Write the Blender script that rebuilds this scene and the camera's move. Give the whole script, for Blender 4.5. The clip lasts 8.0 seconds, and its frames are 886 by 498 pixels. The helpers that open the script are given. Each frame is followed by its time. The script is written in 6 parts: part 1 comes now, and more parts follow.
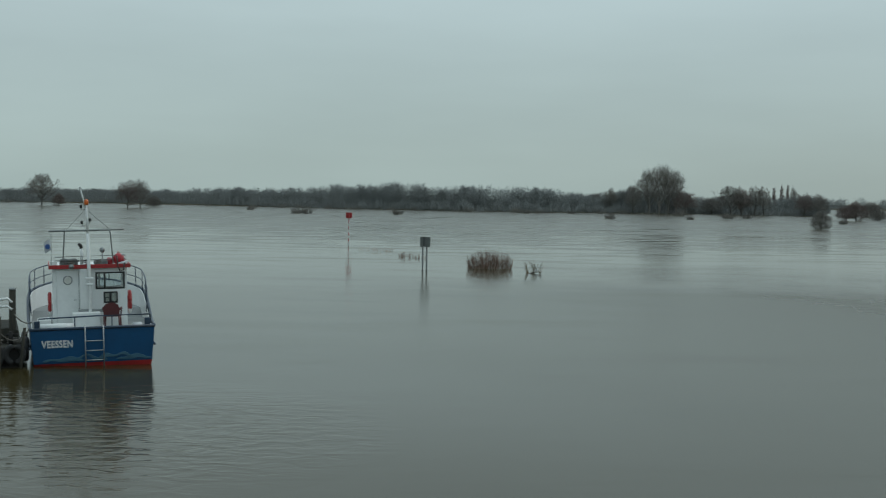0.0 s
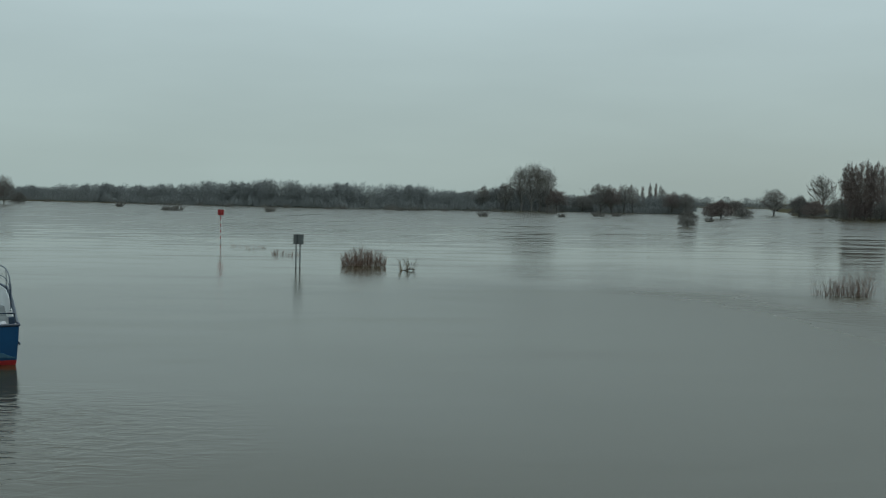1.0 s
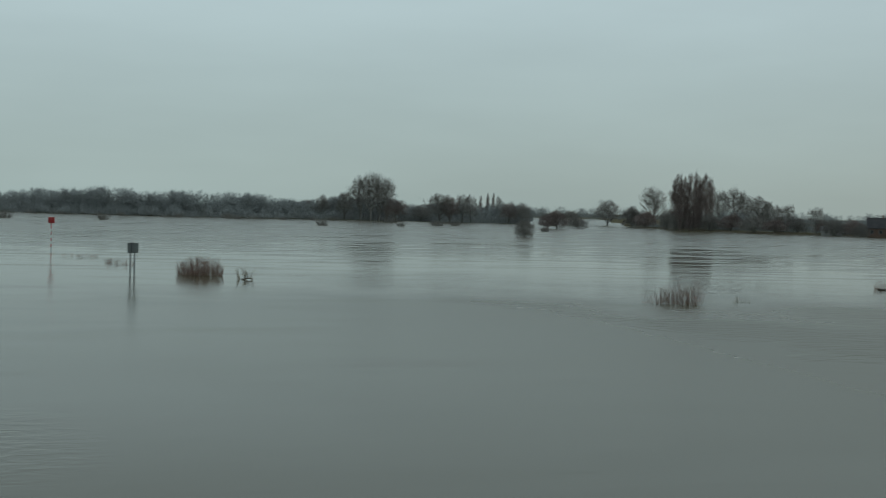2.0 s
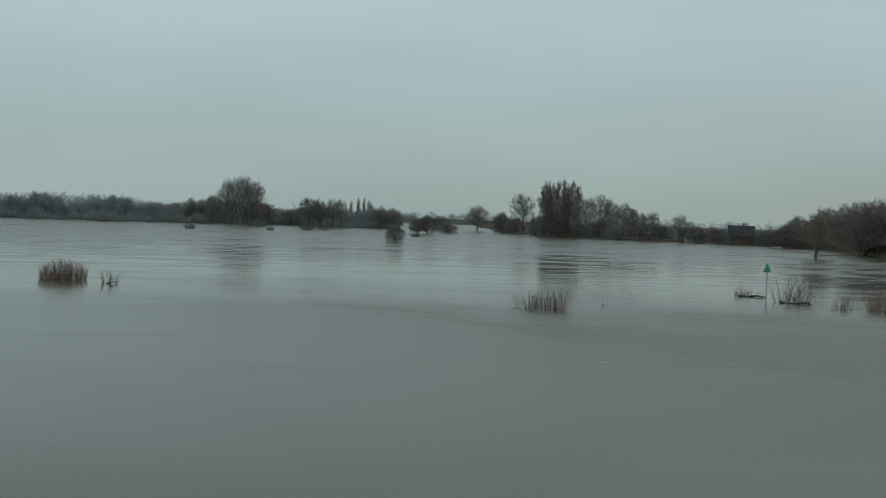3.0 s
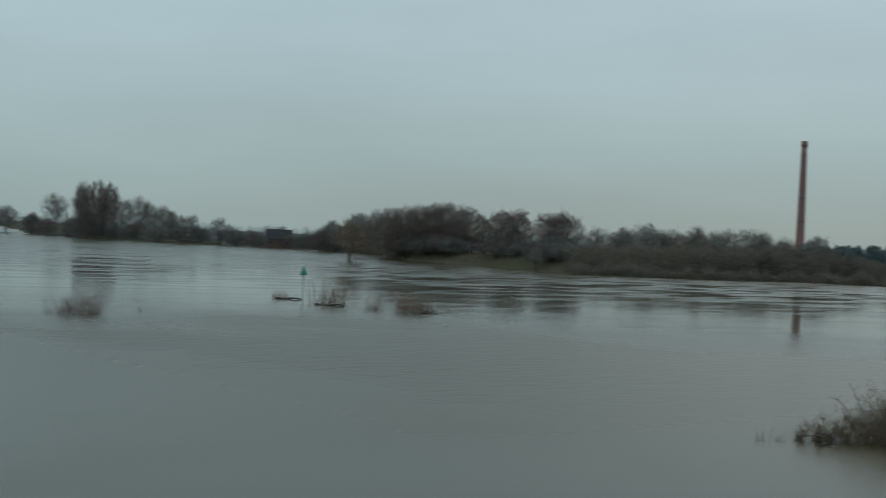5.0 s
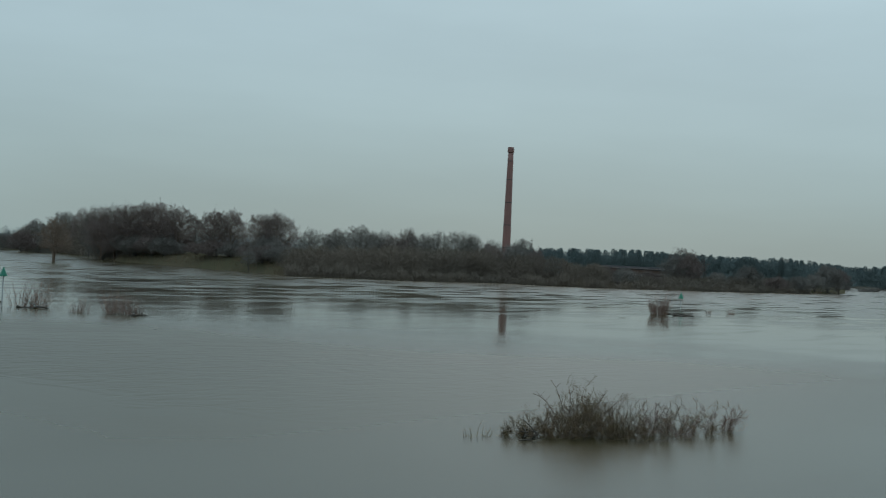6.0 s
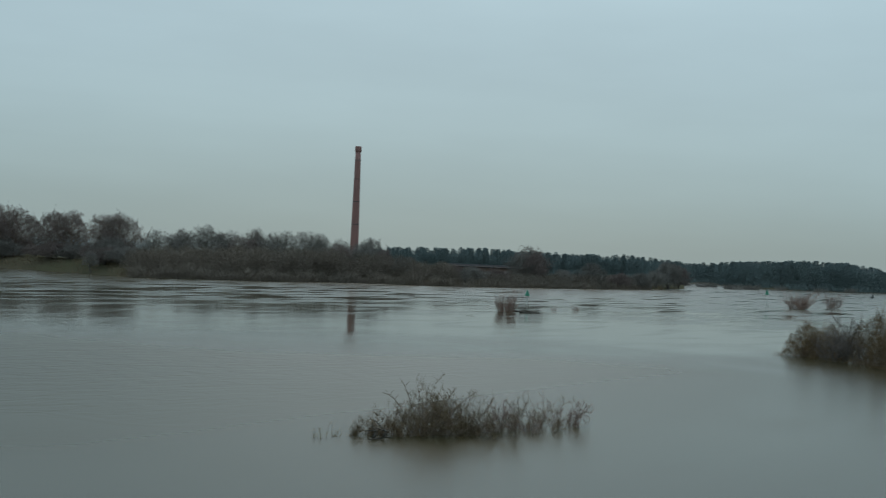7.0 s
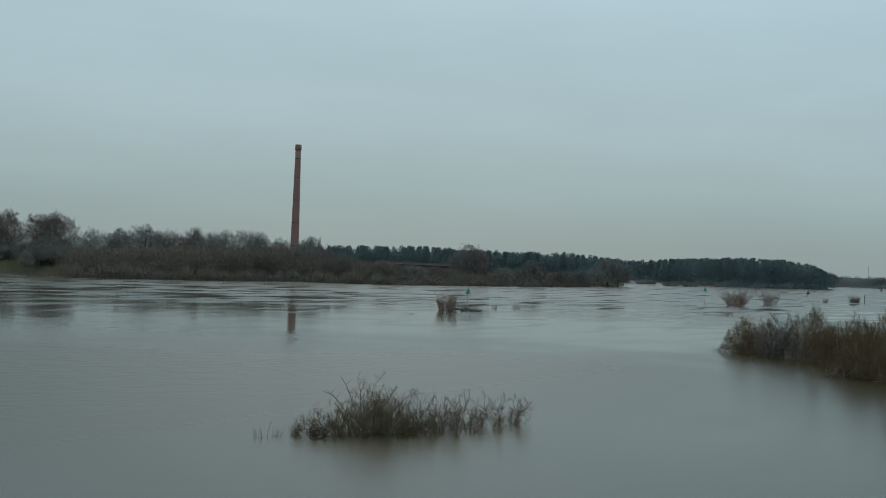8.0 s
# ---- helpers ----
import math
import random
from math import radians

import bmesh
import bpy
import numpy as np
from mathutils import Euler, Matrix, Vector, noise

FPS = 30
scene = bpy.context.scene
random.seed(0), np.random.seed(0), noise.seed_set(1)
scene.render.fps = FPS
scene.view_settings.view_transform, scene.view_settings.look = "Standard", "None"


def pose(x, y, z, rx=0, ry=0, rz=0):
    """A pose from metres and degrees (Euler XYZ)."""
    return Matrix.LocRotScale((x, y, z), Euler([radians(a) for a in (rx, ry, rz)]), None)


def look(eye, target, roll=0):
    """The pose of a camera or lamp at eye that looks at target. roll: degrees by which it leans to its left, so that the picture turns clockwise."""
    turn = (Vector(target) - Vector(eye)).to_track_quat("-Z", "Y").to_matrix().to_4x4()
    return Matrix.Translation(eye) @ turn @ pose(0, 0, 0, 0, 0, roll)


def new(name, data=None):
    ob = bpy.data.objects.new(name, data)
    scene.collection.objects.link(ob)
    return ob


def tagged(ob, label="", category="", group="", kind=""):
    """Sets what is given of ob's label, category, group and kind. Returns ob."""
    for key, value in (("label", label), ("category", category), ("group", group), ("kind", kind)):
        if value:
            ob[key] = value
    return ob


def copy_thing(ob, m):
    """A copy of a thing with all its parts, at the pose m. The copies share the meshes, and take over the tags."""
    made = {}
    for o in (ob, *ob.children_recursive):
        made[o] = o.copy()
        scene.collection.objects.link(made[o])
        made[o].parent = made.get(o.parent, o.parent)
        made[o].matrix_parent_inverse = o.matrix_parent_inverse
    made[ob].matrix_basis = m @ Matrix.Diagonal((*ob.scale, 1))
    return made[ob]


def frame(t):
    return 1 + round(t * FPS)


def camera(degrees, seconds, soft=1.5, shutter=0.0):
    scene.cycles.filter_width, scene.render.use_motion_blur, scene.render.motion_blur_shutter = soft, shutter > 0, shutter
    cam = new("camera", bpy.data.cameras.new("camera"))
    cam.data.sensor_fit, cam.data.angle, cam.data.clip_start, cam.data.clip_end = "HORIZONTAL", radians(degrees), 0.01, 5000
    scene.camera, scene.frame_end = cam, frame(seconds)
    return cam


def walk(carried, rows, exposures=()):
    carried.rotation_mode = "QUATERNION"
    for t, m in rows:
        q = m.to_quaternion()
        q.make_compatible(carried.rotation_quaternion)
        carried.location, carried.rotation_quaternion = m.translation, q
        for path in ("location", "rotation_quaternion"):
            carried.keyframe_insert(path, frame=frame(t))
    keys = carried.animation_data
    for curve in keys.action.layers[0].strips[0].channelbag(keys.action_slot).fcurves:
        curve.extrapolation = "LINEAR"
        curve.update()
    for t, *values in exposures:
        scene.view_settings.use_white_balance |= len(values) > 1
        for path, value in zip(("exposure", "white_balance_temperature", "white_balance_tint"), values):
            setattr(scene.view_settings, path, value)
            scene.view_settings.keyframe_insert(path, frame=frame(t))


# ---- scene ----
cam = camera(37.19, 8.0, soft=1.0, shutter=0.22)
PATH = [
    (0.0, look((0, 0, 5.5), (0.013, 99.921, 1.533), 0.95)),
    (0.5, look((0, 0, 5.5), (4.858, 99.802, 1.504), 0.92)),
    (1.0, look((0, 0, 5.5), (9.579, 99.460, 1.501), 1.12)),
    (1.5, look((0, 0, 5.5), (14.327, 98.890, 1.554), 1.38)),
    (2.0, look((0, 0, 5.5), (21.610, 97.590, 2.464), 1.45)),
    (2.2, look((0, 0, 5.5), (24.347, 96.950, 2.672), 1.59)),
    (3.3, look((0, 0, 5.5), (34.930, 93.674, 3.231), 2.1)),
    (3.5, look((0, 0, 5.5), (38.642, 92.207, 3.318), 2.19)),
    (4.0, look((0, 0, 5.5), (47.435, 88.017, 3.780), 2.28)),
    (4.5, look((0, 0, 5.5), (51.507, 85.703, 4.055), 2.50)),
    (5.0, look((0, 0, 5.5), (61.517, 78.835, 4.736), 2.63)),
    (5.2, look((0, 0, 5.5), (67.083, 74.160, 5.175), 2.84)),
    (6.3, look((0, 0, 5.5), (78.746, 61.634, 5.989), 2.8)),
    (6.5, look((0, 0, 5.5), (80.140, 59.809, 6.111), 2.73)),
    (7.0, look((0, 0, 5.5), (83.825, 54.522, 6.361), 2.43)),
    (7.5, look((0, 0, 5.5), (86.397, 50.345, 6.509), 2.27)),
    (8.0, look((0, 0, 5.5), (86.189, 50.701, 6.406), 2.19)),
]
walk(cam, PATH, [(0.0, 0.01, 6860, 12), (3.4, -0.06, 6720, 11), (5.0, -0.07, 6500, 10), (6.3, -0.04, 6380, 10), (8.0, -0.04, 6340, 10)])

SUN_AZ, SUN_EL = 58.0, 34.0

# ---- light: overcast winter sky ----
world = bpy.data.worlds.new("world")
scene.world = world
world.use_nodes = True
wn, wl = world.node_tree.nodes, world.node_tree.links
wn.clear()


def wnode(kind, **kw):
    n = wn.new(kind)
    for k, v in kw.items():
        n.inputs[k].default_value = v
    return n


w_out, w_bg = wn.new("ShaderNodeOutputWorld"), wn.new("ShaderNodeBackground")
w_sky = wn.new("ShaderNodeTexSky")
w_sky.sky_type, w_sky.sun_disc = "NISHITA", False
w_sky.sun_elevation, w_sky.sun_rotation = radians(SUN_EL), radians(SUN_AZ)
w_co = wn.new("ShaderNodeTexCoord")
w_sep = wn.new("ShaderNodeSeparateXYZ")
wl.new(w_co.outputs["Generated"], w_sep.inputs[0])
w_ramp = wn.new("ShaderNodeValToRGB")
w_ramp.color_ramp.interpolation = "B_SPLINE"
els = w_ramp.color_ramp.elements
els[0].position, els[0].color = 0.0, (0.290, 0.393, 0.401, 1)
els[1].position, els[1].color = 1.0, (0.54, 0.71, 0.79, 1)
for pos, col in ((0.05, (0.313, 0.423, 0.437, 1)), (0.15, (0.402, 0.535, 0.574, 1)), (0.40, (0.48, 0.64, 0.71, 1))):
    e = els.new(pos)
    e.color = col
wl.new(w_sep.outputs["Z"], w_ramp.inputs[0])
w_map = wn.new("ShaderNodeMapping")
w_map.inputs["Scale"].default_value = (1.0, 1.0, 4.5)
wl.new(w_co.outputs["Generated"], w_map.inputs[0])
w_noise = wnode("ShaderNodeTexNoise", Scale=2.6, Detail=5.0, Roughness=0.5)
wl.new(w_map.outputs[0], w_noise.inputs["Vector"])
w_rng = wn.new("ShaderNodeMapRange")
for k, v in (("From Min", 0.3), ("From Max", 0.7), ("To Min", 0.93), ("To Max", 1.07)):
    w_rng.inputs[k].default_value = v
wl.new(w_noise.outputs["Fac"], w_rng.inputs["Value"])
w_dot = wn.new("ShaderNodeVectorMath")
w_dot.operation = "DOT_PRODUCT"
sa, se = radians(SUN_AZ), radians(SUN_EL)
SUN_DIR = Vector((math.sin(sa) * math.cos(se), math.cos(sa) * math.cos(se), math.sin(se)))
w_dot.inputs[1].default_value = SUN_DIR
wl.new(w_co.outputs["Generated"], w_dot.inputs[0])
w_glow = wn.new("ShaderNodeMapRange")
for k, v in (("From Min", 0.2), ("From Max", 1.0), ("To Min", 0.98), ("To Max", 1.03)):
    w_glow.inputs[k].default_value = v
wl.new(w_dot.outputs["Value"], w_glow.inputs["Value"])
# a darker cloud bank low over the river side
w_side = wn.new("ShaderNodeVectorMath")
w_side.operation = "DOT_PRODUCT"
w_side.inputs[1].default_value = (math.sin(radians(62)), math.cos(radians(62)), 0)
wl.new(w_co.outputs["Generated"], w_side.inputs[0])


def w_range(src, a, b, c, d):
    r = wn.new("ShaderNodeMapRange")
    for k, v in (("From Min", a), ("From Max", b), ("To Min", c), ("To Max", d)):
        r.inputs[k].default_value = v
    wl.new(src, r.inputs["Value"])
    return r.outputs[0]


w_bank = wn.new("ShaderNodeMix")
wl.new(w_range(w_sep.outputs["Z"], 0.015, 0.10, 0.0, 1.0), w_bank.inputs[0])
wl.new(w_range(w_side.outputs["Value"], 0.45, 1.0, 1.15, 0.80), w_bank.inputs[2])
wl.new(w_range(w_side.outputs["Value"], 0.45, 1.0, 1.07, 1.0), w_bank.inputs[3])
w_mul0 = wn.new("ShaderNodeMath")
w_mul0.operation = "MULTIPLY"
wl.new(w_rng.outputs[0], w_mul0.inputs[0])
wl.new(w_bank.outputs[0], w_mul0.inputs[1])
w_mul = wn.new("ShaderNodeMath")
w_mul.operation = "MULTIPLY"
wl.new(w_mul0.outputs[0], w_mul.inputs[0])
wl.new(w_glow.outputs[0], w_mul.inputs[1])
w_cloud = wn.new("ShaderNodeVectorMath")
w_cloud.operation = "SCALE"
wl.new(w_ramp.outputs["Color"], w_cloud.inputs[0])
wl.new(w_mul.outputs[0], w_cloud.inputs["Scale"])
w_dim = wn.new("ShaderNodeVectorMath")
w_dim.operation = "SCALE"
w_dim.inputs["Scale"].default_value = 0.08
wl.new(w_sky.outputs[0], w_dim.inputs[0])
w_mix = wn.new("ShaderNodeMix")
w_mix.data_type = "RGBA"
w_mix.inputs[0].default_value = 0.94
wl.new(w_dim.outputs[0], w_mix.inputs[6])
wl.new(w_cloud.outputs[0], w_mix.inputs[7])
wl.new(w_mix.outputs[2], w_bg.inputs["Color"])
wl.new(w_bg.outputs[0], w_out.inputs["Surface"])

sun = new("sun", bpy.data.lights.new("sun", "SUN"))
sun.data.energy, sun.data.angle, sun.data.color = 0.5, radians(25), (1.0, 0.97, 0.92)
sun.matrix_basis = look(SUN_DIR * 100, (0, 0, 0))

# ---- materials ----


def material(name, base, rough=0.7, second=None, scale=3.0, metal=0.0, bump=0.0, bump_scale=40.0, stretch=(1, 1, 1), spread=0.0, island=False, fine=0.25, ior=1.5, spec=0.5):
    """Two-scale variation between base and second; spread: difference from piece to piece."""
    m = bpy.data.materials.new(name)
    m.use_nodes = True
    n, l = m.node_tree.nodes, m.node_tree.links
    p = n["Principled BSDF"]
    p.inputs["Roughness"].default_value, p.inputs["Metallic"].default_value, p.inputs["IOR"].default_value = rough, metal, ior
    p.inputs["Specular IOR Level"].default_value = spec
    co = n.new("ShaderNodeTexCoord")
    mp = n.new("ShaderNodeMapping")
    mp.inputs["Scale"].default_value = stretch
    l.new(co.outputs["Object"], mp.inputs[0])
    big, small = n.new("ShaderNodeTexNoise"), n.new("ShaderNodeTexNoise")
    big.inputs["Scale"].default_value, big.inputs["Detail"].default_value = scale, 6
    small.inputs["Scale"].default_value, small.inputs["Detail"].default_value = scale * 11, 4
    l.new(mp.outputs[0], big.inputs["Vector"])
    l.new(mp.outputs[0], small.inputs["Vector"])
    mixf = n.new("ShaderNodeMix")
    mixf.inputs[0].default_value = fine
    l.new(big.outputs["Fac"], mixf.inputs[2])
    l.new(small.outputs["Fac"], mixf.inputs[3])
    rng = n.new("ShaderNodeMapRange")
    rng.inputs["From Min"].default_value, rng.inputs["From Max"].default_value = 0.36, 0.64
    l.new(mixf.outputs[0], rng.inputs["Value"])
    col = n.new("ShaderNodeMix")
    col.data_type = "RGBA"
    col.inputs[6].default_value = (*base, 1)
    col.inputs[7].default_value = (*(second or [c * 0.7 for c in base]), 1)
    l.new(rng.outputs[0], col.inputs[0])
    out = col.outputs[2]
    if spread:
        src = n.new("ShaderNodeNewGeometry").outputs["Random Per Island"] if island else n.new("ShaderNodeObjectInfo").outputs["Random"]
        r2 = n.new("ShaderNodeMapRange")
        r2.inputs["To Min"].default_value, r2.inputs["To Max"].default_value = 1 - spread, 1 + spread
        l.new(src, r2.inputs["Value"])
        sc = n.new("ShaderNodeVectorMath")
        sc.operation = "SCALE"
        l.new(out, sc.inputs[0])
        l.new(r2.outputs[0], sc.inputs["Scale"])
        out = sc.outputs[0]
    l.new(out, p.inputs["Base Color"])
    rr = n.new("ShaderNodeMapRange")
    rr.inputs["To Min"].default_value, rr.inputs["To Max"].default_value = max(0.02, rough - 0.08), min(1.0, rough + 0.1)
    l.new(small.outputs["Fac"], rr.inputs["Value"])
    l.new(rr.outputs[0], p.inputs["Roughness"])
    if bump:
        bn, bp = n.new("ShaderNodeTexNoise"), n.new("ShaderNodeBump")
        bn.inputs["Scale"].default_value = bump_scale
        l.new(mp.outputs[0], bn.inputs["Vector"])
        bp.inputs["Strength"].default_value, bp.inputs["Distance"].default_value = bump, 0.01
        l.new(bn.outputs["Fac"], bp.inputs["Height"])
        l.new(bp.outputs[0], p.inputs["Normal"])
    return m


def water_material():
    """Silty flood water: mirror-like skin, slight swell, and rippled patches where the current runs."""
    m = bpy.data.materials.new("silty_water")
    m.use_nodes = True
    n, l = m.node_tree.nodes, m.node_tree.links
    p = n["Principled BSDF"]
    p.inputs["IOR"].default_value = 1.225
    co = n.new("ShaderNodeTexCoord")

    def tex(scale, stretch, turn, detail=3.0, distort=0.0):
        mp = n.new("ShaderNodeMapping")
        mp.inputs["Scale"].default_value = stretch
        mp.inputs["Rotation"].default_value = (0, 0, radians(turn))
        l.new(co.outputs["Object"], mp.inputs[0])
        t = n.new("ShaderNodeTexNoise")
        t.inputs["Scale"].default_value, t.inputs["Detail"].default_value, t.inputs["Distortion"].default_value = scale, detail, distort
        l.new(mp.outputs[0], t.inputs["Vector"])
        return t.outputs["Fac"]

    def span(src, a, b, c, d):
        r = n.new("ShaderNodeMapRange")
        for k, v in (("From Min", a), ("From Max", b), ("To Min", c), ("To Max", d)):
            r.inputs[k].default_value = v
        l.new(src, r.inputs["Value"])
        return r.outputs[0]

    def calc(op, a, b):
        c = n.new("ShaderNodeMath")
        c.operation = op
        for i, s in enumerate((a, b)):
            if isinstance(s, (int, float)):
                c.inputs[i].default_value = s
            else:
                l.new(s, c.inputs[i])
        return c.outputs[0]

    silt = n.new("ShaderNodeMix")
    silt.data_type = "RGBA"
    silt.inputs[6].default_value, silt.inputs[7].default_value = (0.050, 0.040, 0.0150, 1), (0.042, 0.034, 0.0135, 1)
    l.new(span(tex(0.02, (1, 1, 1), 0), 0.35, 0.65, 0, 1), silt.inputs[0])
    l.new(silt.outputs[2], p.inputs["Base Color"])
    reach = span(tex(0.016, (0.5, 1.3, 1), -32, 3.0, 0.5), 0.36, 0.64, 0.0, 1.0)
    slick = span(tex(0.060, (0.55, 1.2, 1), -28, 4.0, 0.8), 0.40, 0.62, 0.0, 1.0)
    patch = calc("ADD", calc("MULTIPLY", slick, 0.55), calc("MULTIPLY", calc("MULTIPLY", slick, reach), 0.45))
    # short streaks of ruffled water between smooth ones, out on the open flood
    off = n.new("ShaderNodeVectorMath")
    off.operation = "LENGTH"
    l.new(co.outputs["Object"], off.inputs[0])
    reach_m = calc("ADD", off.outputs["Value"], calc("MULTIPLY", calc("SUBTRACT", tex(0.05, (1, 1, 1), 0, 4.0, 0.4), 0.5), 40.0))
    open_water = span(off.outputs["Value"], 90.0, 200.0, 0.15, 1.0)
    streak = span(calc("ADD", tex(0.17, (0.5, 1.5, 1), -30, 6.0, 0.4), span(reach_m, 120.0, 240.0, -0.08, 0.09)), 0.42, 0.57, 0.0, 1.0)
    mixed = calc("ADD", calc("MULTIPLY", patch, 0.15), calc("MULTIPLY", streak, 0.85))
    mixed = calc("ADD", calc("MULTIPLY", calc("SUBTRACT", mixed, 0.5), open_water), 0.5)
    # the race: choppy water beyond a curved shear line, x = 28.8 + 0.0926 y - 0.003 y^2
    xyz = n.new("ShaderNodeSeparateXYZ")
    l.new(co.outputs["Object"], xyz.inputs[0])
    x, y = xyz.outputs[0], xyz.outputs[1]
    bend = calc("ADD", calc("MULTIPLY", calc("ADD", calc("MULTIPLY", y, -0.003), 0.0926), y), 28.8)
    wander = calc("MULTIPLY", calc("SUBTRACT", tex(0.16, (1, 1, 1), 0, 4.0, 0.6), 0.5), 9.0)
    across = calc("ADD", calc("SUBTRACT", x, bend), wander)
    along = calc("MULTIPLY", span(y, 27.0, 46.0, 0.0, 1.0), span(y, 72.0, 115.0, 1.0, 0.0))
    race = calc("MULTIPLY", calc("MULTIPLY", span(across, -0.5, 2.0, 0.0, 1.0), span(across, 26.0, 58.0, 1.0, 0.0)), along)
    # wind-ruffled matt water of the near current, calm in the lee of the boat and under the shore shrubs
    lee = n.new("ShaderNodeVectorMath")
    lee.operation = "DISTANCE"
    l.new(co.outputs["Object"], lee.inputs[0])
    lee.inputs[1].default_value = (-9.0, 30.0, 0.0)
    near = calc("MULTIPLY", span(reach_m, 74.0, 96.0, 1.0, 0.0), span(x, -5.0, 25.0, 0.25, 1.0))
    near = calc("MULTIPLY", near, span(y, 14.0, 30.0, 0.45, 1.0))
    near = calc("MULTIPLY", near, span(lee.outputs["Value"], 6.0, 16.0, 0.3, 1.0))
    ruffled = span(reach_m, 120.0, 330.0, 0.17, 0.24)
    far_rough = calc("ADD", calc("MULTIPLY", calc("SUBTRACT", 1.0, near), calc("ADD", calc("MULTIPLY", span(mixed, 0.15, 0.85, 0.0, 1.0), ruffled), 0.03)), calc("MULTIPLY", near, calc("ADD", 0.285, calc("MULTIPLY", race, 0.01))))
    l.new(calc("ADD", far_rough, calc("MULTIPLY", race, 0.012)), p.inputs["Roughness"])
    crest = calc("MULTIPLY", span(calc("ABSOLUTE", across, 0.0), 0.0, 0.9, 1.0, 0.0), along)
    chop = calc("MULTIPLY", calc("MULTIPLY", tex(0.75, (0.6, 1.3, 1), -40, 4.0, 0.9), calc("ADD", race, 0.02)), CHOP)
    swell = calc("MULTIPLY", tex(0.45, (0.6, 1.2, 1), -20, 2.0), SWELL)
    ripple = calc("MULTIPLY", calc("MULTIPLY", tex(2.3, (0.7, 1.3, 1), -25, 3.0, 0.8), calc("ADD", calc("MULTIPLY", patch, open_water), 0.09)), RIPPLE)
    eddy = calc("MULTIPLY", tex(0.10, (0.5, 1.6, 1), -30, 4.0, 1.5), EDDY)
    calm = span(off.outputs["Value"], 60.0, 170.0, 0.35, 1.0)
    # thin meandering seams of the current
    line = span(calc("ABSOLUTE", calc("SUBTRACT", tex(0.13, (0.5, 1.5, 1), -30, 5.0, 1.2), 0.5), 0.0), 0.0, 0.02, 1.0, 0.0)
    seam = calc("ADD", calc("MULTIPLY", calc("MULTIPLY", line, calc("MULTIPLY", reach, open_water)), SEAM), calc("MULTIPLY", crest, 0.022))
    seam = calc("ADD", seam, chop)
    # ripples thrown up where the current parts round the moored boat
    lap = calc("MULTIPLY", tex(1.5, (0.7, 1.25, 1), 12, 3.0, 0.7), span(lee.outputs["Value"], 4.0, 8.5, 0.05, 0.0))
    seam = calc("ADD", seam, lap)
    bp = n.new("ShaderNodeBump")
    bp.inputs["Strength"].default_value, bp.inputs["Distance"].default_value = 1.0, 1.0
    l.new(calc("ADD", calc("MULTIPLY", calc("ADD", calc("ADD", swell, ripple), eddy), calm), seam), bp.inputs["Height"])
    l.new(bp.outputs[0], p.inputs["Normal"])
    return m


SWELL, RIPPLE, EDDY, SEAM, CHOP = 0.005, 0.012, 0.03, 0.007, 0.085
M_WATER = water_material()
M_GROUND = material("winter_grass_and_silt", (0.082, 0.076, 0.046), 0.95, (0.095, 0.082, 0.056), 0.05, bump=0.4, bump_scale=3.0, spec=0.0)
M_BARK = material("grey_bark", (0.10, 0.092, 0.080), 0.85, (0.135, 0.124, 0.11), 1.5, spread=0.2, spec=0.15)
M_TWIG = material("bare_twigs", (0.18, 0.168, 0.152), 0.9, (0.205, 0.19, 0.172), 0.4, spread=0.15, spec=0.15)
M_TWIG_RED = material("reddish_twigs", (0.195, 0.15, 0.135), 0.85, (0.17, 0.138, 0.124), 0.5, spread=0.15, spec=0.15)
M_TWIG_PALE = material("lichened_twigs", (0.185, 0.156, 0.138), 0.85, (0.145, 0.122, 0.108), 0.8, spread=0.15, spec=0.15)
M_WILLOW = material("willow_shoots", (0.26, 0.165, 0.135), 0.9, (0.18, 0.12, 0.09), 1.5, spread=0.2, spec=0.15)
M_OLIVE = material("olive_shoots", (0.155, 0.115, 0.062), 0.9, (0.115, 0.09, 0.054), 1.2, spread=0.2, spec=0.15)
M_BROWN = material("russet_shoots", (0.185, 0.12, 0.062), 0.9, (0.13, 0.092, 0.052), 1.2, spread=0.15, spec=0.15)
M_DARKTWIG = material("dark_wet_twigs", (0.165, 0.12, 0.092), 0.9, (0.205, 0.152, 0.114), 1.2, spread=0.15, spec=0.15)
# distance haze is put into this colour: paler and cooler than bark
M_WOODS_HAZED = material("hazed_bare_woods", (0.25, 0.263, 0.258), 0.9, (0.215, 0.226, 0.22), 0.02, spread=0.12, island=True, spec=0.15)
# dark needles paled to blue-grey, the haze before the forest painted in
M_CONIFER_HAZED = material("hazed_conifer_needles", (0.132, 0.172, 0.172), 0.9, (0.150, 0.188, 0.186), 0.03, spread=0.12, island=True, spec=0.15)
M_THICKET = material("brown_thicket", (0.192, 0.156, 0.124), 0.9, (0.156, 0.134, 0.11), 0.05, spread=0.15, island=True, spec=0.15)
M_REED = material("dead_reed", (0.22, 0.165, 0.105), 0.85, (0.15, 0.115, 0.075), 0.1, spread=0.3, island=True, spec=0.15)
M_BRICK_RED = material("sooty_red_brick", (0.30, 0.152, 0.132), 0.85, (0.235, 0.132, 0.118), 0.25, bump=0.3, bump_scale=6)
M_CONCRETE = material("weathered_concrete", (0.26, 0.25, 0.23), 0.85, (0.18, 0.18, 0.17), 0.5)
M_ROOF_DARK = material("dark_roof_tiles", (0.05, 0.048, 0.05), 0.7, (0.068, 0.064, 0.064), 0.7, spec=0.0)
